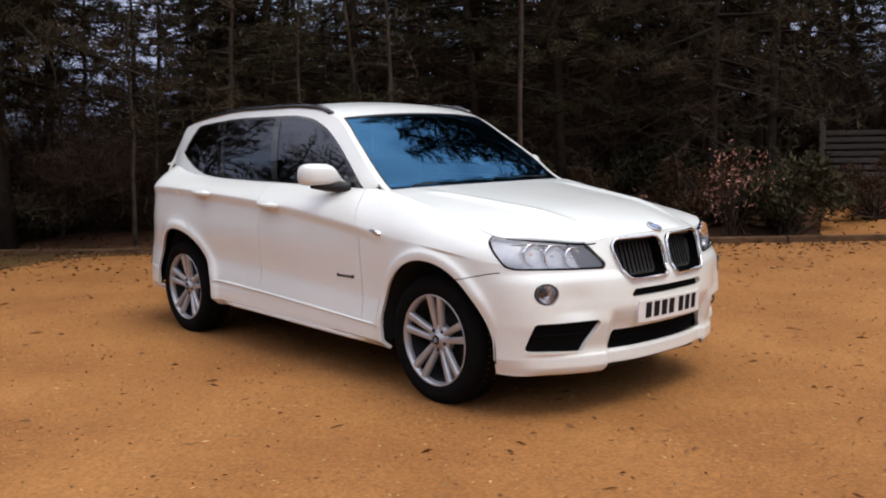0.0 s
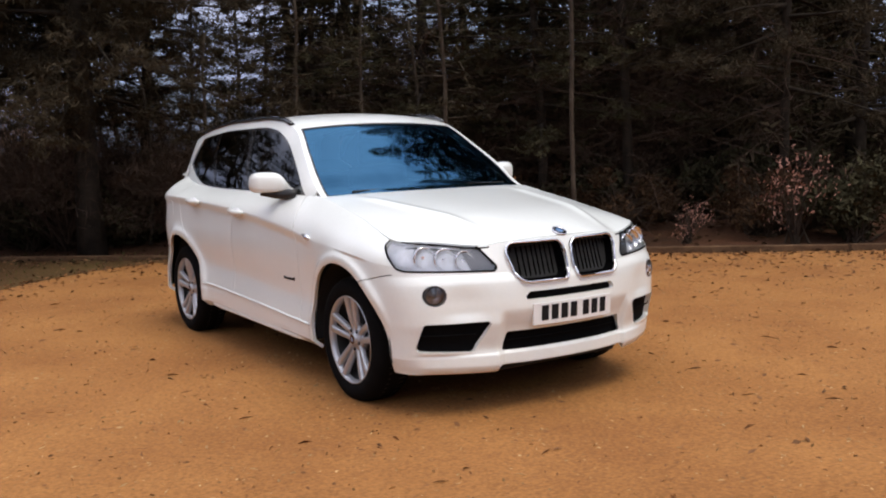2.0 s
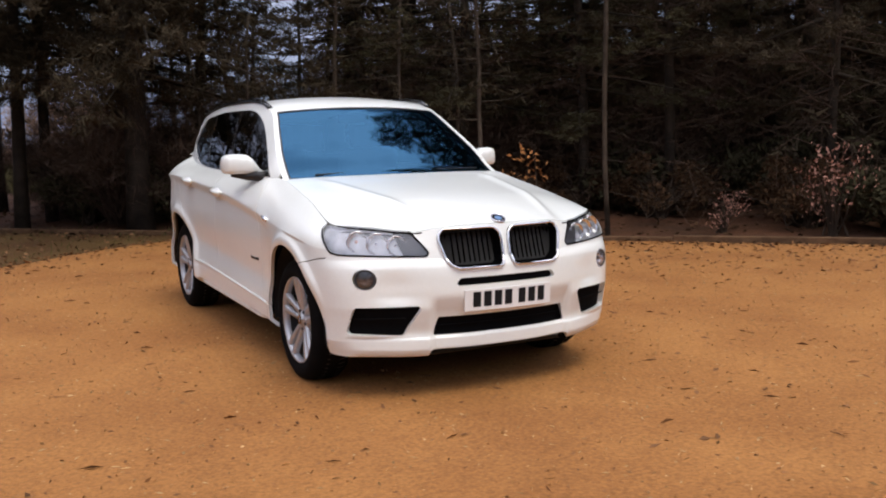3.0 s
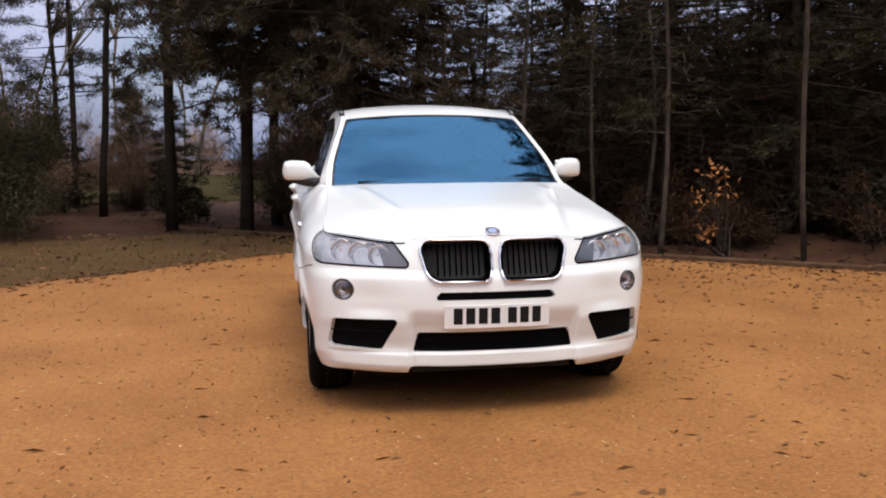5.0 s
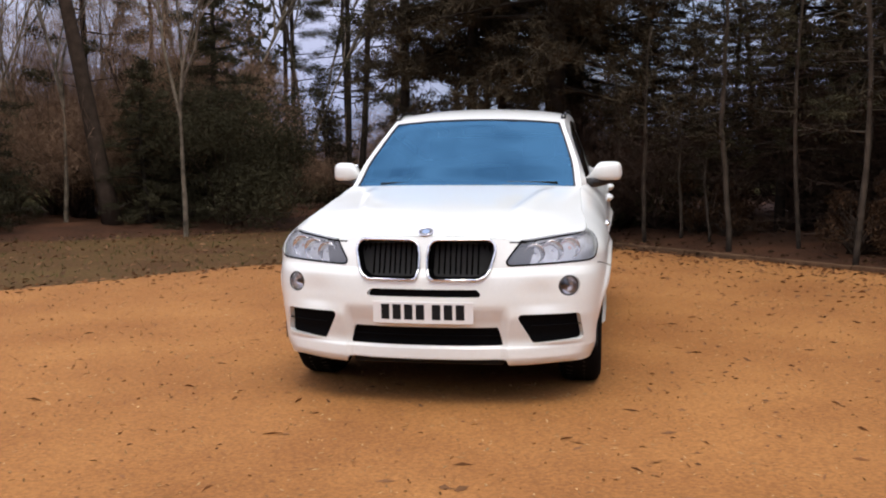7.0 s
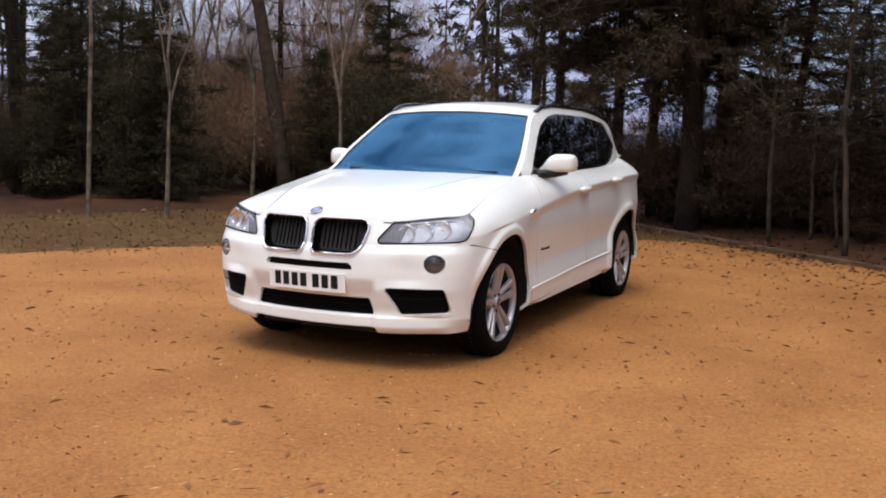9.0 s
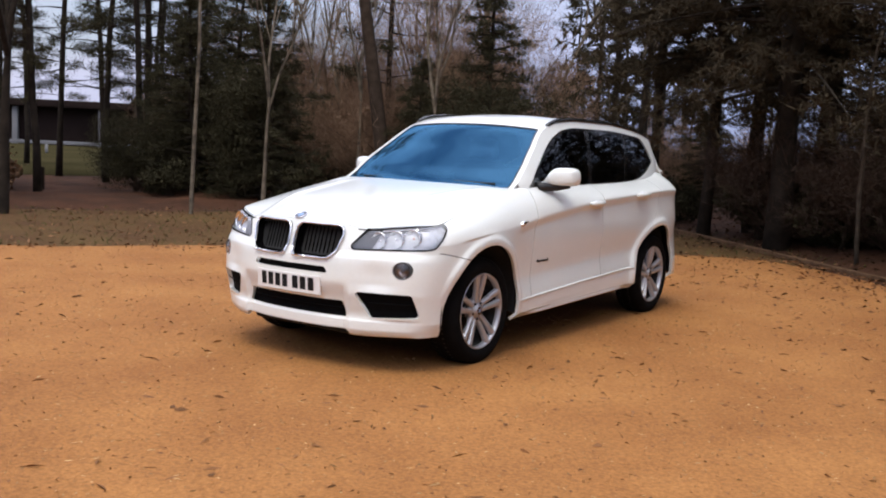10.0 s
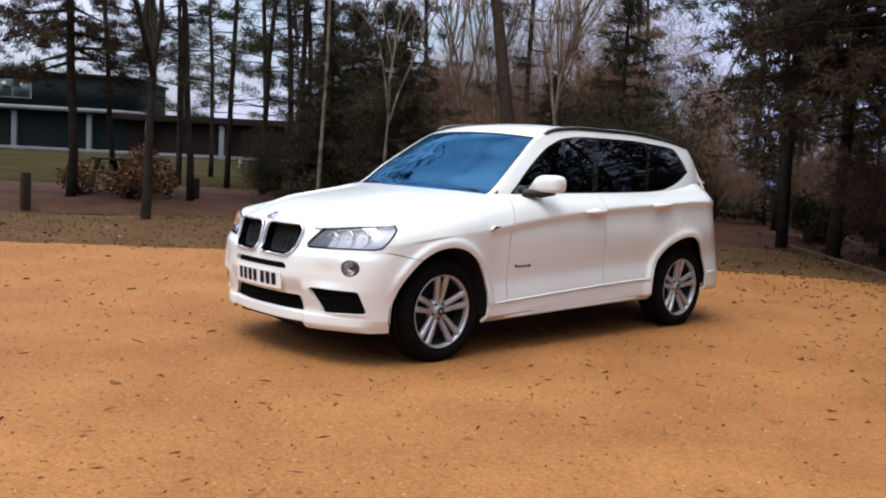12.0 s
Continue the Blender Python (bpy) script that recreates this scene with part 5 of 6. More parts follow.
def bush(seed, w, h, blades, leaf, label, name="evergreen_bush", size=(0.16, 0.06), stems=14, lumps=9, category="bush", bark=None, rise=0.3):
    """A bush: stems from the ground and leaves gathered in uneven lumps."""
    rg = np.random.default_rng(seed)
    ob = tagged(new(name), label, category)
    tb = Tubes()
    cs = []
    heads = []
    for k in range(lumps):
        az = rg.uniform(0, 6.28)
        rr = w * 0.5 * math.sqrt(rg.uniform(0.02, 0.75))
        zz = h * rg.uniform(0.18, 0.86) * (1 - 0.45 * (rr / (w * 0.5)) ** 2)
        heads.append((Vector((rr * math.cos(az), rr * math.sin(az), zz)), rg.uniform(0.16, 0.30) * min(w, h)))
    for k in range(stems):
        c, r = heads[k % lumps]
        e = c + Vector(rg.normal(0, r * 0.6, 3))
        mid = Vector((e.x * 0.35, e.y * 0.35, e.z * 0.5)) + Vector(rg.normal(0, 0.06, 3))
        tb.add([Vector((rg.normal(0, 0.08), rg.normal(0, 0.08), -0.05)), mid, e], [0.022, 0.014, 0.004], 4)
    per = blades // lumps
    for c, r in heads:
        d = rg.normal(0, 1, (per, 3))
        d /= np.linalg.norm(d, axis=1, keepdims=True)
        p = np.array(c) + d * r * rg.uniform(0.45, 1.12, (per, 1)) * np.array((1, 1, 0.8))
        p[:, 2] = np.maximum(p[:, 2], 0.02)
        cs.append(p)
    p = np.concatenate(cs)
    n = len(p)
    v, f = kites(p, rg.normal(0, 1, (n, 3)) + np.array((0, 0, rise)), rg.uniform(0.6, 1.4, n) * size[0], rg.uniform(0.6, 1.4, n) * size[1], rg, 0.3, needle=size[1] < 0.03)
    tagged(link_mesh("stemwork", tb.v, tb.f, bark or BARK, ob), kind="stuff")
    tagged(link_mesh("foliage", v, f, leaf, ob), kind="stuff")
    return ob


def set_at(ob, x, y, turn=0.0, s=1.0, dz=0.0):
    ob.matrix_basis = pose(x, y, float(ground_z(x, y)) + dz, 0, 0, turn) @ Matrix.Diagonal((s, s, s, 1))
    return ob


def again(ob, x, y, turn=0.0, s=1.0, sz=None):
    m = pose(x, y, float(ground_z(x, y)), 0, 0, turn) @ Matrix.Diagonal((s, s, sz or s, 1))
    keep = ob.scale.copy()
    ob.scale = (1, 1, 1)
    c = copy_thing(ob, m)
    ob.scale = keep
    return c


WALL_LABEL = "dense dark conifer in the woodland edge"
wall_kinds = [pine(101 + k, 17.5 + 0.7 * k, 1.9 + 0.3 * k, 2.1, 116, 20, label=WALL_LABEL, blade=(0.125, 0.014), name="conifer_tree", droop=0.3, leaf=(NEEDLE, DARKLEAF)[k % 2], nb=30, fine_to=5.2, full=2.3, r0=0.062, bark=DULLBARK, dead=90, dead_to=4.6, dead_len=1.3) for k in range(3)]
back_kinds = [pine(151 + k, 15.5 + k, 0.5, 2.3, 66, 10, label="dark conifer deep in the wood", blade=(0.24, 0.050), name="conifer_tree", droop=0.3, leaf=(NEEDLE, DARKLEAF)[k % 2], nb=10, full=2.2, bark=DULLBARK, r0=0.11) for k in range(3)]
for ob in wall_kinds + back_kinds:
    tagged(ob, group="conifers of the woodland edge")
tall_kinds = [pine(201 + k, 11.5 + 1.3 * k, 1.9 + 0.5 * k, 1.6, 38, 4.6, label="slender pine with clumps of dark needles on bare limbs", r0=0.068, thin=0.6, droop=0.1, top=0.35, blade=(0.12, 0.018), nb=90, clump=0.105, q_lo=0.5, bulk=0.09, leaf=DARKLEAF, bark=DULLBARK) for k in range(3)]
for ob in tall_kinds:
    tagged(ob, group="tall pines")

# the dark wood behind the edging
used = set()
for row, (off, gap, j) in enumerate(((2.4, 1.7, 0.5), (4.2, 1.9, 0.8), (6.4, 2.1, 1.0), (9.2, 2.3, 1.3), (12.5, 2.4, 1.6), (16.0, 2.4, 1.6), (20.0, 2.6, 1.8))):
    d = -3.0 - row * 4
    kinds = wall_kinds if row < 2 else back_kinds
    # the wood is lower towards the corner of the lot
    while d < (18.2 if row < 2 else 16.6):
        c = KERB_A + KDIR * (d + rng.uniform(-j, j)) + KOUT * (off + rng.uniform(-j, j) * 0.6)
        d += gap
        if row < 4 and c.x < 16.0 and c.y + 3.7 < 0.57 * (c.x + 4.1):
            continue
        # a thin spot in the wood lets the sky through
        if abs(math.degrees(math.atan2(c.y + 4.4, c.x + 3.5)) - 68.6) < 2.8:
            continue
        src = kinds[rng.randrange(3)]
        s = rng.uniform(0.85, 1.05) if row < 3 else rng.uniform(0.8, 1.1)
        sz = s * (1 - 0.34 * float(smooth(9.5, 12.5, d))) if row < 3 else s * (rng.uniform(0.45, 0.8) if row == 3 else rng.uniform(0.20, 0.36))
        if src not in used:
            used.add(src)
            set_at(src, c.x, c.y, rng.uniform(0, 360), s)
            src.scale.z = sz
        else:
            again(src, c.x, c.y, rng.uniform(0, 360), s, sz)

brush = bush(611, 3.0, 4.3, 5400, DEADTWIG, "tangle of bare brown twigs inside the wood", name="brushwood", size=(0.40, 0.011), stems=60, lumps=16, bark=DEADTWIG, rise=0.8)
tagged(brush, group="brushwood inside the wood")
set_at(brush, 8.4, 7.6)
for k in range(46):
    c = KERB_A + KDIR * (-1.5 + 0.42 * k + rng.uniform(-0.5, 0.5)) + KOUT * (3.4 + (k * 0.618 % 1) * 9.0)
    if c.x < 16.0 and c.y + 3.7 < 0.57 * (c.x + 4.1):
        continue
    again(brush, c.x, c.y, rng.uniform(0, 360), rng.uniform(0.8, 1.15), rng.uniform(0.7, 1.1))
for x, y in ((-0.6, 12.4), (0.2, 13.6), (0.4, 16.0), (-0.2, 10.9), (0.9, 10.6), (1.6, 10.2), (0.6, 12.0), (1.5, 12.6), (1.2, 14.4), (2.0, 15.8)):
    again(brush, x, y, rng.uniform(0, 360), rng.uniform(0.8, 1.0), rng.uniform(0.5, 0.7))
for k in range(16):
    c = KERB_A + KDIR * (12.2 + 0.42 * k + rng.uniform(-0.3, 0.3)) + KOUT * rng.uniform(5.5, 12.0)
    again(back_kinds[k % 3], c.x, c.y, rng.uniform(0, 360), rng.uniform(0.5, 0.62), rng.uniform(0.26, 0.34))
for x, y in ((15.4, 6.6), (16.0, 5.0), (16.2, 3.4), (15.6, 2.2), (17.5, 4.2), (17.2, 6.2), (18.2, 8.2), (19.0, 5.4), (19.2, 2.8), (20.0, 7.0), (14.8, 8.2), (16.6, 9.2), (13.6, 7.2)):
    again(back_kinds[rng.randrange(3)], x, y, rng.uniform(0, 360), rng.uniform(0.6, 0.75), rng.uniform(0.5, 0.75))

for x, y in ((3.2, 22.0), (4.4, 25.0), (2.6, 25.5), (5.2, 22.5), (1.6, 22.8)):
    again(back_kinds[rng.randrange(3)], x, y, rng.uniform(0, 360), rng.uniform(0.8, 1.0), rng.uniform(0.30, 0.38))
for k in range(22):
    c = KERB_A + KDIR * (1.0 + 0.42 * k + rng.uniform(-0.4, 0.4)) + KOUT * rng.uniform(3.6, 8.0)
    if c.y + 3.7 > 0.57 * (c.x + 4.1):
        again(back_kinds[k % 3], c.x, c.y, rng.uniform(0, 360), rng.uniform(0.85, 1.05))

# slender pale trunks just inside the wood
slim = pine(301, 11.5, 5.5, 1.3, 22, 8, r0=0.017, blade=(0.24, 0.03), bark=SLIMBARK, label="slender dull trunk at the edge of the wood", name="slender_tree", top=0.4)
tagged(slim, group="slender trunks at the edge of the wood")
set_at(slim, 5.0, 4.95)
slim2 = pine(302, 3.6, 1.5, 0.6, 14, 5, r0=0.015, blade=(0.14, 0.02), bark=SLIMBARK, label="thin greyish sapling at the edge of the wood", name="sapling", top=0.4, thin=0.3)
tagged(slim2, group="saplings at the edge of the wood")
set_at(slim2, 3.35, 7.5)
for x, y, s in ((1.42, 8.8, 1.1), (1.92, 9.0, 0.9), (2.45, 7.6, 1.3), (3.70, 6.1, 1.2), (2.3, 8.6, 0.8), (0.9, 10.2, 1.2), (4.0, 7.4, 1.2)):
    again(slim2, x, y, rng.uniform(0, 360), s, s * rng.uniform(0.6, 1.0))

# trees behind the verge, and in the gap towards the open sky
big = tall_kinds
set_at(big[0], -1.7, 14.5, 20, 1.0)
set_at(big[1], -4.5, 14.9, 80, 0.95)
set_at(big[2], -5.7, 18.0, 10, 0.9)
for x, y, k, s in ((-2.9, 11.9, 2, 1.15), (-15.2, 8.9, 0, 0.95), (-18.0, 12.5, 1, 0.9), (-15.5, 14.5, 0, 0.95), (-12.6, 5.4, 1, 0.9), (-14.6, 9.6, 2, 0.95), (-19.0, 13.5, 0, 0.95), (-16.8, 10.0, 1, 0.9), (-13.6, 8.6, 1, 0.9), (-16.5, 11.2, 0, 1.0), (-9.0, 23.5, 0, 1.1), (-15.8, 2.0, 1, 0.95), (-17.8, 9.4, 1, 0.95), (-15.4, 5.0, 1, 0.8), (-19.4, 8.8, 0, 0.9), 
                   (-22.5, 10.5, 2, 1.0), (-25.0, 13.0, 0, 1.0), (-8.2, 20.5, 2, 0.9), (-10.5, 17.5, 1, 0.9), (-7.0, 22.5, 0, 0.95), (-12.5, 21.0, 2, 1.0), (-9.5, 12.2, 0, 0.9)):
    again(big[k], x, y, rng.uniform(0, 360), s)

fork = bare_tree(401, 9.5, 0.050, 4, "pale forked bare tree beside the verge", bole=0.245, sway=0.3, wide=0.20, levels=4)
tagged(fork, group="bare trees along the verge")
set_at(fork, -6.08, 9.3, 0)
fork2 = bare_tree(407, 9.0, 0.046, 3, "pale bare tree with many upright branches beside the verge", bole=0.24, sway=0.4, wide=0.22, levels=4)
set_at(fork2, -7.65, 6.5, 30, 0.95)
birch = bare_tree(411, 10.5, 0.055, 5, "slender bare birch among the pines", name="birch_tree", bole=0.42, wide=0.34, levels=4)
set_at(birch, -7.4, 19.6)
for src, x, y, s in ((birch, -7.9, 20.8, 1.05), (birch, -6.6, 17.2, 0.85), (fork2, -11.6, 12.9, 1.2), (birch, -9.0, 16.8, 1.0), (fork, -12.6, 13.1, 1.2), (birch, -8.6, 17.6, 1.1), (birch, -13.5, 10.5, 1.0), (fork, -10.5, 14.5, 1.15), (birch, -3.2, 19.5, 1.1), (birch, -5.2, 21.5, 1.1),
                    (fork2, -3.6, 21.5, 1.2), (birch, -17.0, 11.0, 1.0), (fork, -16.5, 16.0, 1.3), (fork2, -9.2, 10.8, 1.1)):
    again(src, x, y, rng.uniform(0, 360), s)

# a straight pale trunk, a dark bare tree and a leaning trunk
straight = bare_tree(421, 9.5, 0.038, 3, "straight slender pale trunk beside the verge", bole=0.62, sway=0.25, wide=0.30, levels=3)
set_at(straight, -8.75, 5.9, 0)
dark_bare = bare_tree(431, 9.0, 0.10, 4, "dark bare tree with few spreading limbs on the verge", bole=0.33, sway=0.4, wide=0.45, levels=3, bark=DULLBARK)
set_at(dark_bare, -10.0, 3.23, 40)
leaning = pine(303, 11.0, 6.2, 1.3, 22, 8, r0=0.15, blade=(0.20, 0.03), bark=BARK, label="leaning brown pine trunk behind the verge", top=0.4)
leaning.matrix_basis = pose(-8.2, 10.7, 0.05, 0, 11, 215)

ever = bush(501, 3.6, 4.6, 34000, DARKLEAF, "large dark evergreen bush behind the verge", size=(0.11, 0.020), stems=24, lumps=17)
tagged(ever, group="dark evergreen bushes")
set_at(ever, -6.2, 11.4, 0, 0.8)
ever2 = bush(502, 3.4, 5.6, 30000, DARKLEAF, "tall dark evergreen bush behind the verge", size=(0.11, 0.020), stems=24, lumps=18)
set_at(ever2, -10.6, 8.9, 0, 0.62)
young = pine(271, 4.9, 0.05, 1.45, 60, 20, label="young dark conifer behind the verge", blade=(0.12, 0.017), name="young_conifer", droop=0.2, leaf=DARKLEAF, nb=24, r0=0.06, bark=DULLBARK, bulk=0.14)
tagged(young, group="young conifers")
set_at(young, -11.4, 8.3, 0, 0.85)
for x, y, s in ((-10.3, 9.5, 0.9), (-12.5, 8.9, 0.75), (-9.9, 8.7, 0.62), (-12.9, 10.2, 0.95), (-11.5, 9.6, 0.95), (-6.9, 11.9, 0.95), (-7.6, 11.0, 0.62)):
    again(young, x, y, rng.uniform(0, 360), s * 1.15, s)
scrub_young = pine(272, 4.6, 0.05, 1.6, 40, 9, label="young brownish conifer beyond the verge", blade=(0.26, 0.05), name="young_conifer", droop=0.2, leaf=NEEDLE, nb=8, r0=0.05, bark=DULLBARK, bulk=0.18)
set_at(scrub_young, -7.2, 18.2, 0, 0.55)
dense = [pine(251 + k, 12.0, 2.7 - 0.5 * k, 2.4 + 0.5 * k, 88, 33, label="large dark pine with heavy hanging boughs", blade=(0.14, 0.018), r0=(0.085, 0.16)[k], bark=DULLBARK, droop=0.35, nb=40, fine_to=5.0, bulk=0.2) for k in range(2)]
set_at(dense[0], -1.6, 11.2, 0, 1.08)
set_at(dense[1], 0.0, 9.9, 0, 1.08)
for x, y, k, s in ((0.3, 11.6, 1, 1.05), (-1.1, 12.0, 0, 0.95),  (-13.4, 3.35, 0, 0.95)):
    again(dense[k], x, y, rng.uniform(0, 360), s)
for src, x, y, s, sz in ((ever, -12.4, 7.6, 0.5, 0.5), (ever, -7.4, 12.6, 0.6, 0.6), (ever, -0.6, 13.2, 0.4, 0.35)):
    again(src, x, y, rng.uniform(0, 360), s, sz)

# brown twiggy thickets
thick = bush(601, 3.4, 4.4, 15000, TWIG, "brown leafless thicket behind the verge", name="thicket", size=(0.36, 0.0075), stems=70, lumps=16, bark=DEADTWIG, rise=0.9)
tagged(thick, group="brown thickets")
set_at(thick, -10.7, 13.0)
for x, y, s in ((-9.9, 12.4, 0.9), (-8.6, 12.6, 1.1), (-8.0, 14.2, 1.1), (-12.6, 14.0, 1.3), (-9.0, 14.0, 1.2), (-14.0, 12.0, 1.2), (-4.2, 17.0, 0.6), (-6.2, 20.0, 0.6), (-12.0, 17.0, 1.4), (-9.4, 18.5, 1.3), (0.4, 18, 0.8), (-15.5, 16.5, 1.2), (-18.5, 14.5, 1.0), (-6.5, 15.5, 0.6)):
    again(thick, x, y, rng.uniform(0, 360), s)

for k, (x, y, s) in enumerate(((-4.2, 17.6, 0.55), (-5.6, 16.4, 0.5), (-3.2, 15.9, 0.45), (-6.6, 19.2, 0.6), (-4.8, 20.3, 0.62), (-0.4, 19.6, 0.65), (-7.6, 16.6, 0.5))):
    again((young, scrub_young)[k % 2], x, y, rng.uniform(0, 360), s * 1.3, s)

# undergrowth at the foot of the wood
scrub = bush(701, 1.6, 0.95, 2400, SCRUBLEAF, "low brown scrub at the foot of the wood", name="scrub", size=(0.07, 0.022), stems=60, lumps=9)
tagged(scrub, group="scrub at the foot of the wood")
set_at(scrub, 6.4, 5.6)
for k in range(22):
    c = KERB_A + KDIR * rng.uniform(2.5, 19) + KOUT * rng.uniform(1.1, 3.5)
    again(scrub, c.x, c.y, rng.uniform(0, 360), rng.uniform(0.6, 1.2), rng.uniform(0.5, 1.1))
greens = bush(702, 1.9, 1.35, 2600, DARKLEAF, "low dark green bush behind the edging", name="low_bush", size=(0.13, 0.05), stems=16, lumps=10)
tagged(greens, group="low bushes")
set_at(greens, 7.6, 2.6, 0, 0.85)
for x, y, s in ((1.9, 10.2, 0.7), (0.4, 10.6, 0.8), (6.9, 6.6, 0.9), (-0.6, 11.2, 0.9), (8.4, 5.3, 0.9), (-3.0, 13.2, 0.7), (-11.2, 7.5, 0.6)):
    again(greens, x, y, rng.uniform(0, 360), s)
pink = bush(703, 1.3, 1.85, 300, PINKLEAF, "shrub with pinkish dead leaves behind the edging", name="leafy_shrub", size=(0.075, 0.035), stems=22, lumps=12)
set_at(pink, 7.1, 3.1, 0, 0.74)
pink.scale.z = 0.98
again(pink, 6.3, 4.2, 110, 0.46)
amber = bush(704, 0.75, 1.45, 110, AMBERLEAF, "thin shrub with amber dead leaves behind the edging", name="leafy_shrub", size=(0.085, 0.042), stems=14, lumps=6)
set_at(amber, 4.42, 5.75)
hedge = bush(706, 2.0, 1.3, 900, DRYLEAF, "beech shrub holding dry copper leaves", name="beech_shrub", size=(0.13, 0.06), stems=26, lumps=10)
set_at(hedge, -13.4, 4.5)
for x, y, s in ((-15.6, 6.2, 0.9), (-14.6, 4.0, 0.7), (-6.0, 13.5, 0.5), (-12.0, 9.3, 0.6)):
    again(hedge, x, y, rng.uniform(0, 360), s)

far_kinds = [pine(171 + k, 15.5 + k, 0.5, 2.6, 34, 7, label="dark conifer far off, most of them added out of view for reflections", blade=(0.9, 0.30), name="conifer_tree", droop=0.3, leaf=DARKLEAF, nb=3, full=2.2, bark=DULLBARK, r0=0.12) for k in range(2)]
for k, ob in enumerate(far_kinds):
    tagged(ob, group="conifers across the lot")
    set_at(ob, 34 + 3 * k, -12 - 5 * k)
# unseen trees added to close the lot behind and beside the camera, for reflections
for k in range(80):
    a = math.radians(150 + 3.05 * k + rng.uniform(-2.5, 2.5))
    R = 36 + rng.uniform(-4, 14)
    if a < math.radians(196):
        continue
    again(far_kinds[k % 2], R * math.cos(a) + 2, R * math.sin(a) - 2, rng.uniform(0, 360), rng.uniform(0.8, 1.1))
for x, y, s in ((-17.5, 42.0, 0.62), (-19.5, 41.0, 0.7), (-18.5, 45.0, 0.72)):
    again(far_kinds[rng.randrange(2)], x, y, rng.uniform(0, 360), s)
# far woods towards the open side
far_thick = bush(602, 3.4, 4.4, 900, TWIG, "brown leafless thicket far beyond the field", name="thicket", size=(0.7, 0.05), stems=20, lumps=12)
set_at(far_thick, -6.0, 58.0, 0, 0.9)
for k in range(46):
    a = math.radians(84 + 2.3 * k)
    R = 60 + rng.uniform(-8, 22)
    if a > math.radians(140):
        R += 50
    again((far_thick, back_kinds[k % 3], far_thick)[k % 3], R * math.cos(a), R * math.sin(a), rng.uniform(0, 360), rng.uniform(0.8, 1.2) * (0.85 if k % 3 != 1 else 0.28))

# ---- slatted fence beyond the edging ----
def slatted_fence():
    a, b = Vector((12.75, 4.75, 0)), Vector((14.2, 1.6, 0))
    d = (b - a).normalized()
    L = (b - a).length
    ang = math.degrees(math.atan2(d.y, d.x))
    fence = tagged(new("fence"), "grey weathered fence of horizontal slats on posts", "fence")
    fence.matrix_basis = pose(a.x, a.y, float(ground_z(a.x, a.y)), 0, 0, ang)
    for k in range(4):
        part("post", box_bm(L * k / 3 - 0.05, -0.09, -0.1, L * k / 3 + 0.05, -0.012, 1.50, 0.008), FENCEWOOD, fence)
    z = 0.06
    while z < 1.3:
        part("slat", box_bm(-0.05, -0.009, z, L + 0.05, 0.012, z + 0.085, 0.004), FENCEWOOD, fence)
        z += 0.125


slatted_fence()
again(tall_kinds[0], 13.0, 1.9, 40, 0.85)
# worn gravel path up to the fence
px_, py_ = np.meshgrid(np.linspace(0, 1, 9), np.linspace(0, 1, 12), indexing="ij")
ptx, pty = 7.25 + px_ + (3.0 + 0.3 * px_) * py_, 2.0 - 1.0 * px_ + (1.45 - 0.9 * px_) * py_
pq = np.arange(108).reshape(9, 12)
path_ob = link_mesh("gravel_path", np.stack([ptx.ravel(), pty.ravel(), ground_z(ptx, pty).ravel() + 0.015], -1), np.stack([pq[:-1, :-1], pq[1:, :-1], pq[1:, 1:], pq[:-1, 1:]], -1).reshape(-1, 4).tolist(), GRAVEL)
tagged(path_ob, "short worn gravel path up to the fence", "path", kind="structure")

# ---- a dark building far beyond the verge ----
CLAD = mat("dark_green_cladding", (0.012, 0.017, 0.016), rough=0.9, spec=0.1, vary=0.3, vscale=0.3, bump=0.1, bscale=4)
BAND = mat("pale_concrete", (0.19, 0.19, 0.20), rough=0.8, vary=0.2, vscale=0.6, bump=0.1, bscale=10)
BRICKROOF = mat("brown_low_roof", (0.022, 0.014, 0.012), rough=0.9, spec=0.1, vary=0.3, vscale=0.5, bump=0.2, bscale=6)
PANE = mat("window_pane", (0.05, 0.08, 0.08), rough=0.15, spec=0.8, vary=0.2, vscale=0.4)
WOODPOST = mat("rough_timber", (0.030, 0.021, 0.015), rough=0.95, spec=0.1, base2=(0.03, 0.02, 0.014), vscale=8, bump=0.4, bscale=40)
bld = tagged(new("office_building"), "dark green clad two-storey building with pale bands", "building")
bld.matrix_basis = pose(-60.5, 26.8, -0.45, 0, 0, 52)
# local x runs along the facade, -y faces the lot
def round_corner(bm, x, y, r):
    es = [e for e in bm.edges if all(abs(w.co.x - x) < 0.1 and abs(w.co.y - y) < 0.1 for w in e.verts)]
    bmesh.ops.bevel(bm, geom=es, offset=r, segments=8, affect="EDGES", profile=0.5)
    return bm


part("upper_wall", round_corner(box_bm(-34, -0.3, 3.75, 0, 12, 5.95), 0, -0.3, 2.2), CLAD, bld)
part("lower_wall", box_bm(-34, 0.4, 0, -0.4, 12, 3.35, 0.05), CLAD, bld)
part("floor_band", round_corner(box_bm(-34, -0.5, 3.45, 0.1, 12, 3.75), 0.1, -0.5, 2.2), BAND, bld, "pale concrete floor band")
part("roof", round_corner(box_bm(-34.2, -0.5, 5.95, 0.2, 12.2, 6.15), 0.2, -0.5, 2.2), CLAD, bld)
for k in range(6):
    x = -3.2 - 5.2 * k
    part("column", box_bm(x, 0.0, 0, x + 0.35, 0.4, 3.35, 0.02), BAND, bld, "pale column")
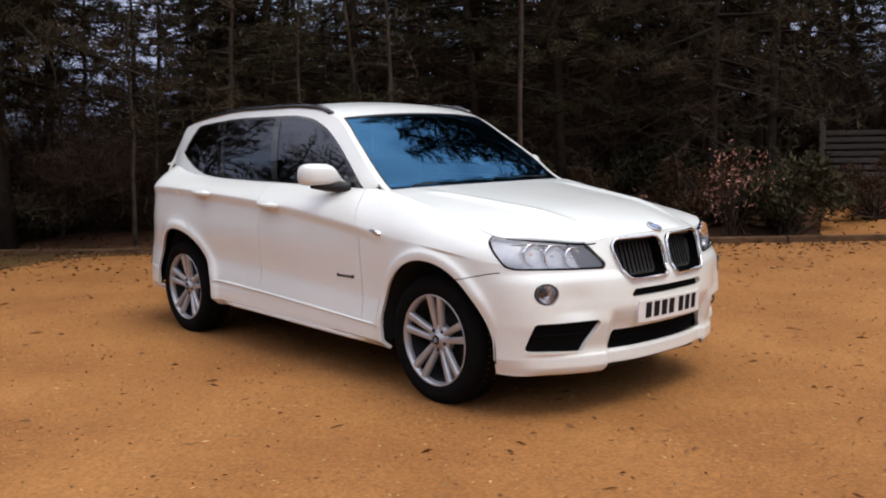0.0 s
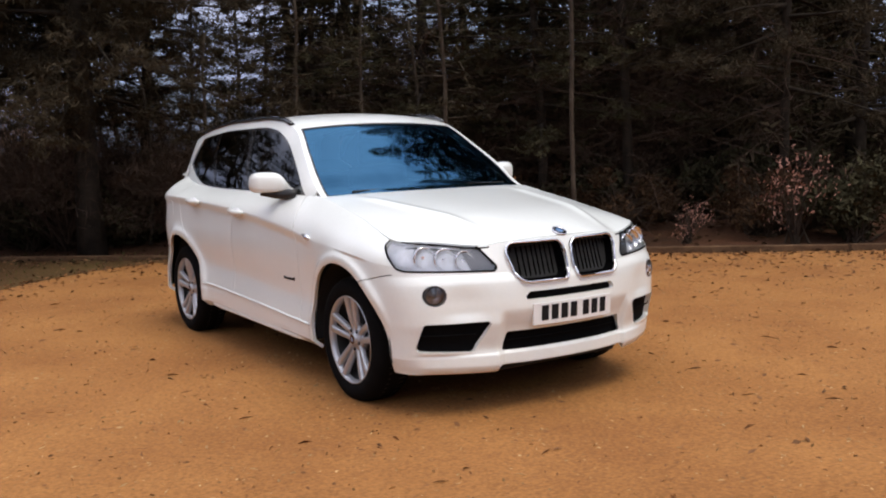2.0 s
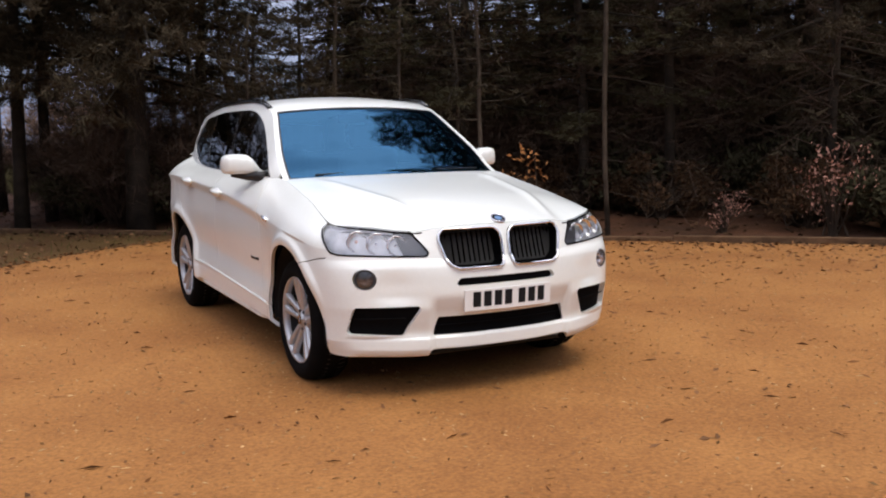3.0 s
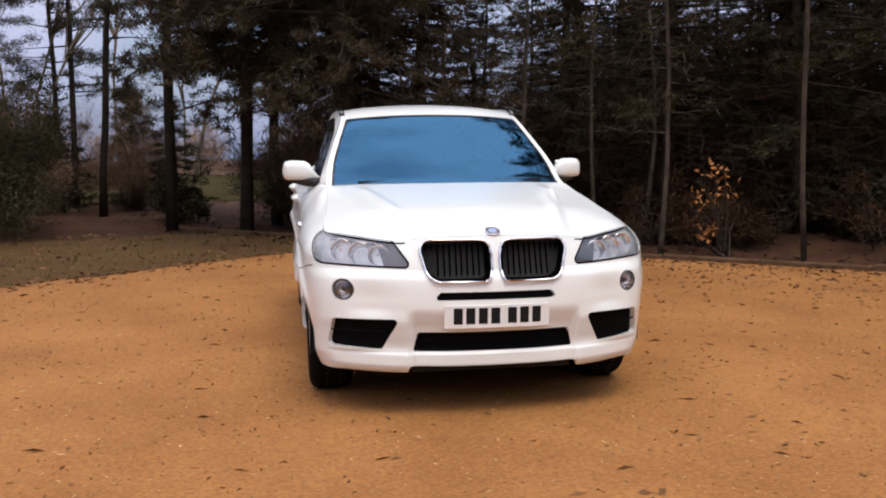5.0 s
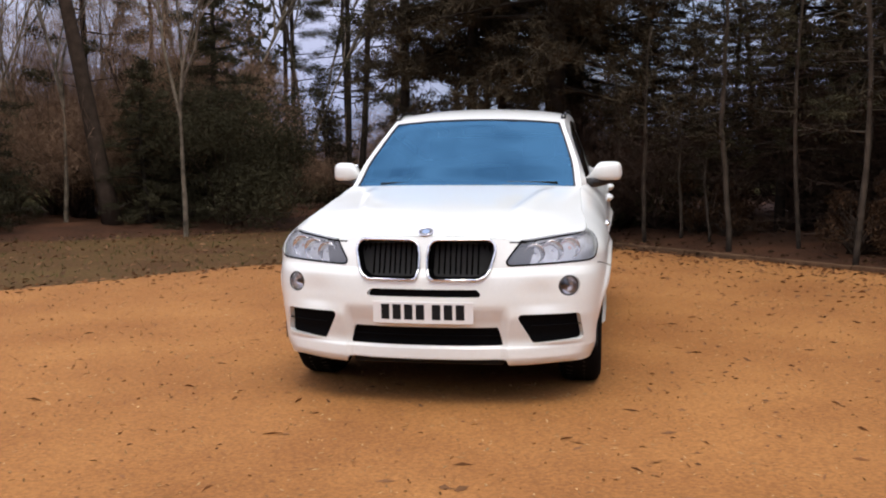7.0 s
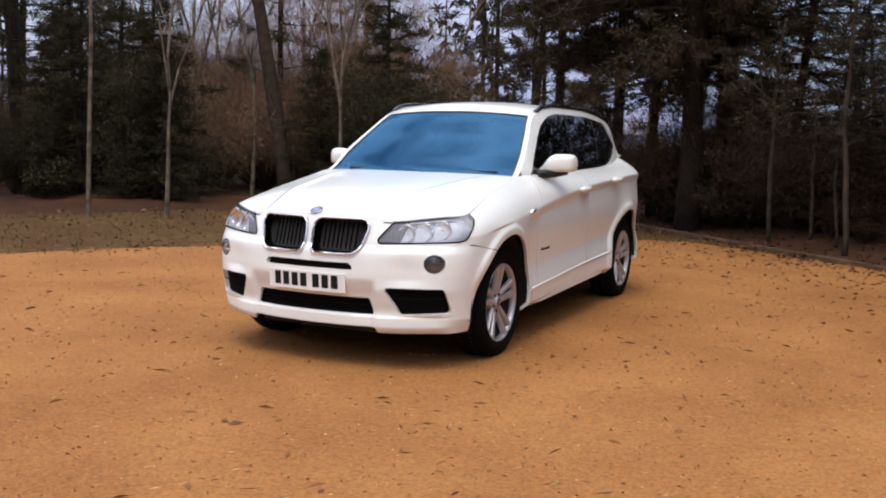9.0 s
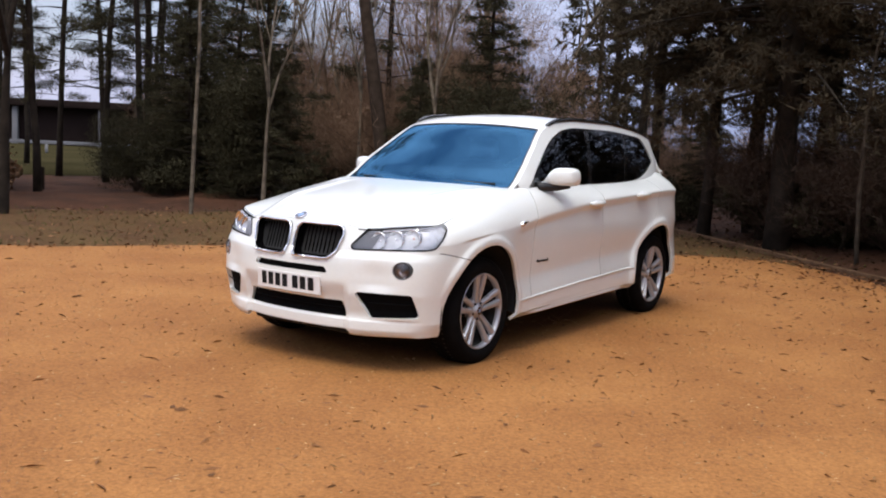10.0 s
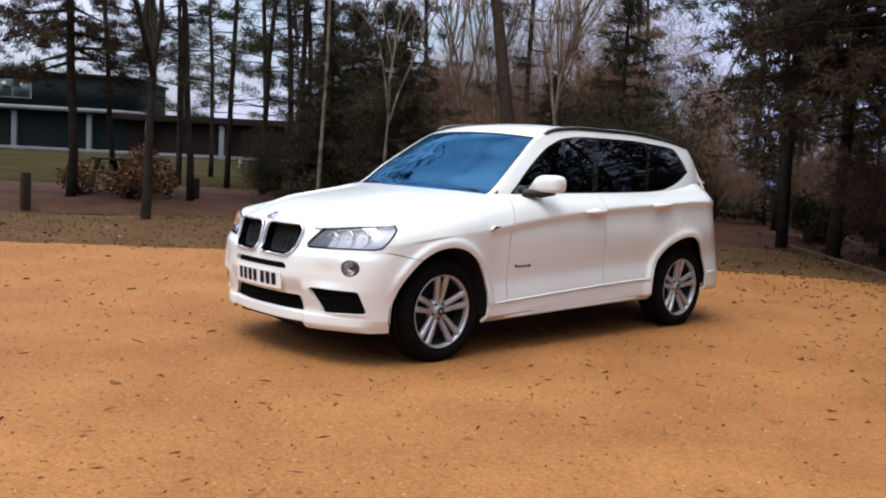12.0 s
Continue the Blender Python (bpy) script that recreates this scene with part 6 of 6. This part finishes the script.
for k in range(5):
    x = -9.5 - 5.2 * k
    w = part("window", box_bm(x, -0.36, 4.2, x + 2.6, -0.3, 5.5, 0.01), BAND, bld)
    part("pane", box_bm(x + 0.12, -0.39, 4.3, x + 1.25, -0.36, 5.4), PANE, w)
    part("pane", box_bm(x + 1.35, -0.39, 4.3, x + 2.48, -0.36, 5.4), PANE, w)
annex = tagged(new("low_building"), "long low dark brown building with pale posts", "building")
annex.matrix_basis = pose(-61.0, 26.0, 0, 0, 0, 40)
part("wall", box_bm(0, 0.6, 0, 22, 8, 2.6, 0.03), BRICKROOF, annex)
part("roof", box_bm(-0.4, -0.3, 2.6, 22.6, 8.4, 3.1, 0.08), BRICKROOF, annex)
for k in range(4):
    part("post", box_bm(2.0 + 5.5 * k, 0.0, 0, 2.35 + 5.5 * k, 0.3, 2.6, 0.02), BAND, annex, "pale post")
# pale road edge before the buildings
rail = tagged(new("road_rail"), "low pale rail along a far road", "rail")
rail.matrix_basis = pose(-48, 6, 0.13, 0, 0, 52)
part("beam", box_bm(-22, -0.04, 0.42, 26, 0.04, 0.58, 0.01), BAND, rail)
for k in range(12):
    part("post", box_bm(-21 + 4 * k, -0.05, -0.1, -20.88 + 4 * k, 0.05, 0.42), BAND, rail)

# low timber posts among the trees
knee = tagged(new("timber_post"), "short dark timber post among the trees", "post")
knee.matrix_basis = pose(-11.8, 1.87, float(ground_z(-11.8, 1.87)))
part("post", box_bm(-0.075, -0.075, -0.2, 0.075, 0.075, 0.66, 0.02), WOODPOST, knee)
for x, y, s in ((-0.9, 14.2, 0.8), (-13.3, 6.0, 0.7), (0.7, 12.9, 0.7), (0.15, 13.4, 0.7)):
    again(knee, x, y, rng.uniform(0, 90), s)
table = tagged(new("picnic_table"), "rough timber picnic table under the trees", "table")
table.matrix_basis = pose(-15.0, 5.3, float(ground_z(-15.0, 5.3)), 0, 0, 35)
for k in range(4):
    part("top_board", box_bm(-0.8, -0.32 + 0.165 * k, 0.70, 0.8, -0.17 + 0.165 * k, 0.74, 0.006), WOODPOST, table)
for sy in (-1, 1):
    part("bench_board", box_bm(-0.8, sy * 0.68 - 0.12, 0.42, 0.8, sy * 0.68 + 0.12, 0.46, 0.006), WOODPOST, table)
    for sx in (-0.6, 0.6):
        bm = box_bm(sx - 0.04, -0.05, -0.05, sx + 0.04, 0.05, 0.74, 0.006)
        for w in bm.verts:
            w.co.y += sy * (0.62 - 0.42 * w.co.z)
        part("leg", bm, WOODPOST, table)

# far parked cars, small and blue
FARBLUE = mat("blue_car_paint", (0.03, 0.09, 0.30), rough=0.3, coat=0.8, vary=0.1, vscale=3)


def far_car(x, y, turn):
    c = tagged(new("far_car"), "small blue car parked far behind the trees", "car")
    c.matrix_basis = pose(x, y, 0, 0, 0, turn)
    bm = box_bm(-2.0, -0.85, 0.28, 2.0, 0.85, 0.92, 0.14)
    part("body", bm, FARBLUE, c)
    bm = box_bm(-1.25, -0.75, 0.85, 1.1, 0.75, 1.42, 0.12)
    for w in bm.verts:
        if w.co.z > 1.2:
            w.co.x *= 0.72
    part("cabin", bm, PRIVACYSOLID, c)
    for wx in (-1.25, 1.25):
        for wy in (-0.8, 0.8):
            v, f = tube([(wx, wy - 0.1, 0.31), (wx, wy + 0.1, 0.31)], 0.31, 18)
            link_mesh("wheel", v, f, TYRE, c)
    return c


PRIVACYSOLID = mat("dark_far_glass", (0.02, 0.025, 0.03), rough=0.1, spec=0.8, vary=0.2, vscale=2)
far_car(-15.5, 37.0, 20)

# ---- loose dead leaves and grass ----
def scatter(name, n, inside, z, leaf, label, size, wide, seed, flat=0.25, box=(-9, -8, 9, 9)):
    rg = np.random.default_rng(seed)
    x = rg.uniform(box[0], box[2], n)
    y = rg.uniform(box[1], box[3], n)
    k = inside(x, y)
    x, y = x[k], y[k]
    m = len(x)
    zz = ground_z(x, y) + z
    d = rg.normal(0, 1, (m, 3)) * np.array((1, 1, flat))
    v, f = kites(np.stack([x, y, zz], -1), d, rg.uniform(0.45, 1.5, m) * size, rg.uniform(0.5, 1.4, m) * wide, rg, 0.12)
    v[:, 2] = np.maximum(v[:, 2], np.repeat(zz, 4) - z + 0.012)
    ob = link_mesh(name, v, f, leaf)
    return tagged(ob, label, name.replace("_", " "), kind="stuff")


def on_lot(x, y):
    dk, dv = kerb_d(x, y), verge_d(x, y)
    return (dk < -0.1) & (dv < -0.05)


def on_verge(x, y):
    dk, dv = kerb_d(x, y), verge_d(x, y)
    return (dv > -0.05) & (back_d(x, y) < 0.5) & (dk < 0.6)


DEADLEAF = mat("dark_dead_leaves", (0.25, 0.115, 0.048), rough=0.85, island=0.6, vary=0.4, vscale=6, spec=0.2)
STONE = mat("gravel_stones", (0.46, 0.27, 0.12), rough=0.9, island=0.6, vary=0.3, vscale=9, spec=0.2)
scatter("dead_leaves", 1700, on_lot, 0.014, DEADLEAF, "small dark brown dead leaves scattered on the gravel", 0.072, 0.022, 21, flat=0.04)
scatter("leaf_bits", 14000, on_lot, 0.012, DEADLEAF, "tiny bits of leaf scattered on the gravel", 0.026, 0.012, 22, flat=0.05)
STRAW = mat("pale_straw", (0.52, 0.33, 0.155), rough=0.9, island=0.5, vary=0.3, vscale=9, spec=0.1)
scatter("straw_bits", 10000, on_lot, 0.013, STRAW, "pale bits of straw and needle on the gravel", 0.034, 0.007, 28, flat=0.08, box=(-8, -7, 8, 7))
scatter("loose_stones", 11000, on_lot, 0.012, STONE, "loose orange stones on the gravel surface", 0.016, 0.013, 23, flat=0.6, box=(-7, -5.5, 8, 6))
scatter("verge_leaves", 8000, on_verge, 0.016, DRYLEAF, "brown dead leaves lying on the verge", 0.075, 0.040, 24, box=(-17, -6, 2, 13))
# leaf litter, spread thicker and wider to darken gravel that the trees shade
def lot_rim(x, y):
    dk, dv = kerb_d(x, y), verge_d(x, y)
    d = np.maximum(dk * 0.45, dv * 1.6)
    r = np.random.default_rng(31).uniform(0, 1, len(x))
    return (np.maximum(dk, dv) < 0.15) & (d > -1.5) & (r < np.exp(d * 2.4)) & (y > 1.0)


scatter("rim_litter", 42000, lot_rim, 0.014, DEADLEAF, "brown leaf litter along the edge of the gravel, thickened to stand in for tree shade", 0.06, 0.032, 27, flat=0.1, box=(-10, 1, 9, 12))
GRASS = mat("short_grass", (0.085, 0.088, 0.030), rough=0.9, island=0.5, vary=0.3, vscale=3, spec=0.1)
scatter("grass", 30000, on_verge, 0.004, GRASS, "short patchy grass on the verge", 0.075, 0.010, 25, flat=1.6, box=(-17, -6, 2, 13))
scatter("wood_floor_leaves", 9000, lambda x, y: (kerb_d(x, y) > -0.5) & (kerb_d(x, y) < 4), 0.02, SCRUBLEAF, "brown leaf litter under the trees", 0.08, 0.045, 26, box=(-4, -2, 14, 15))
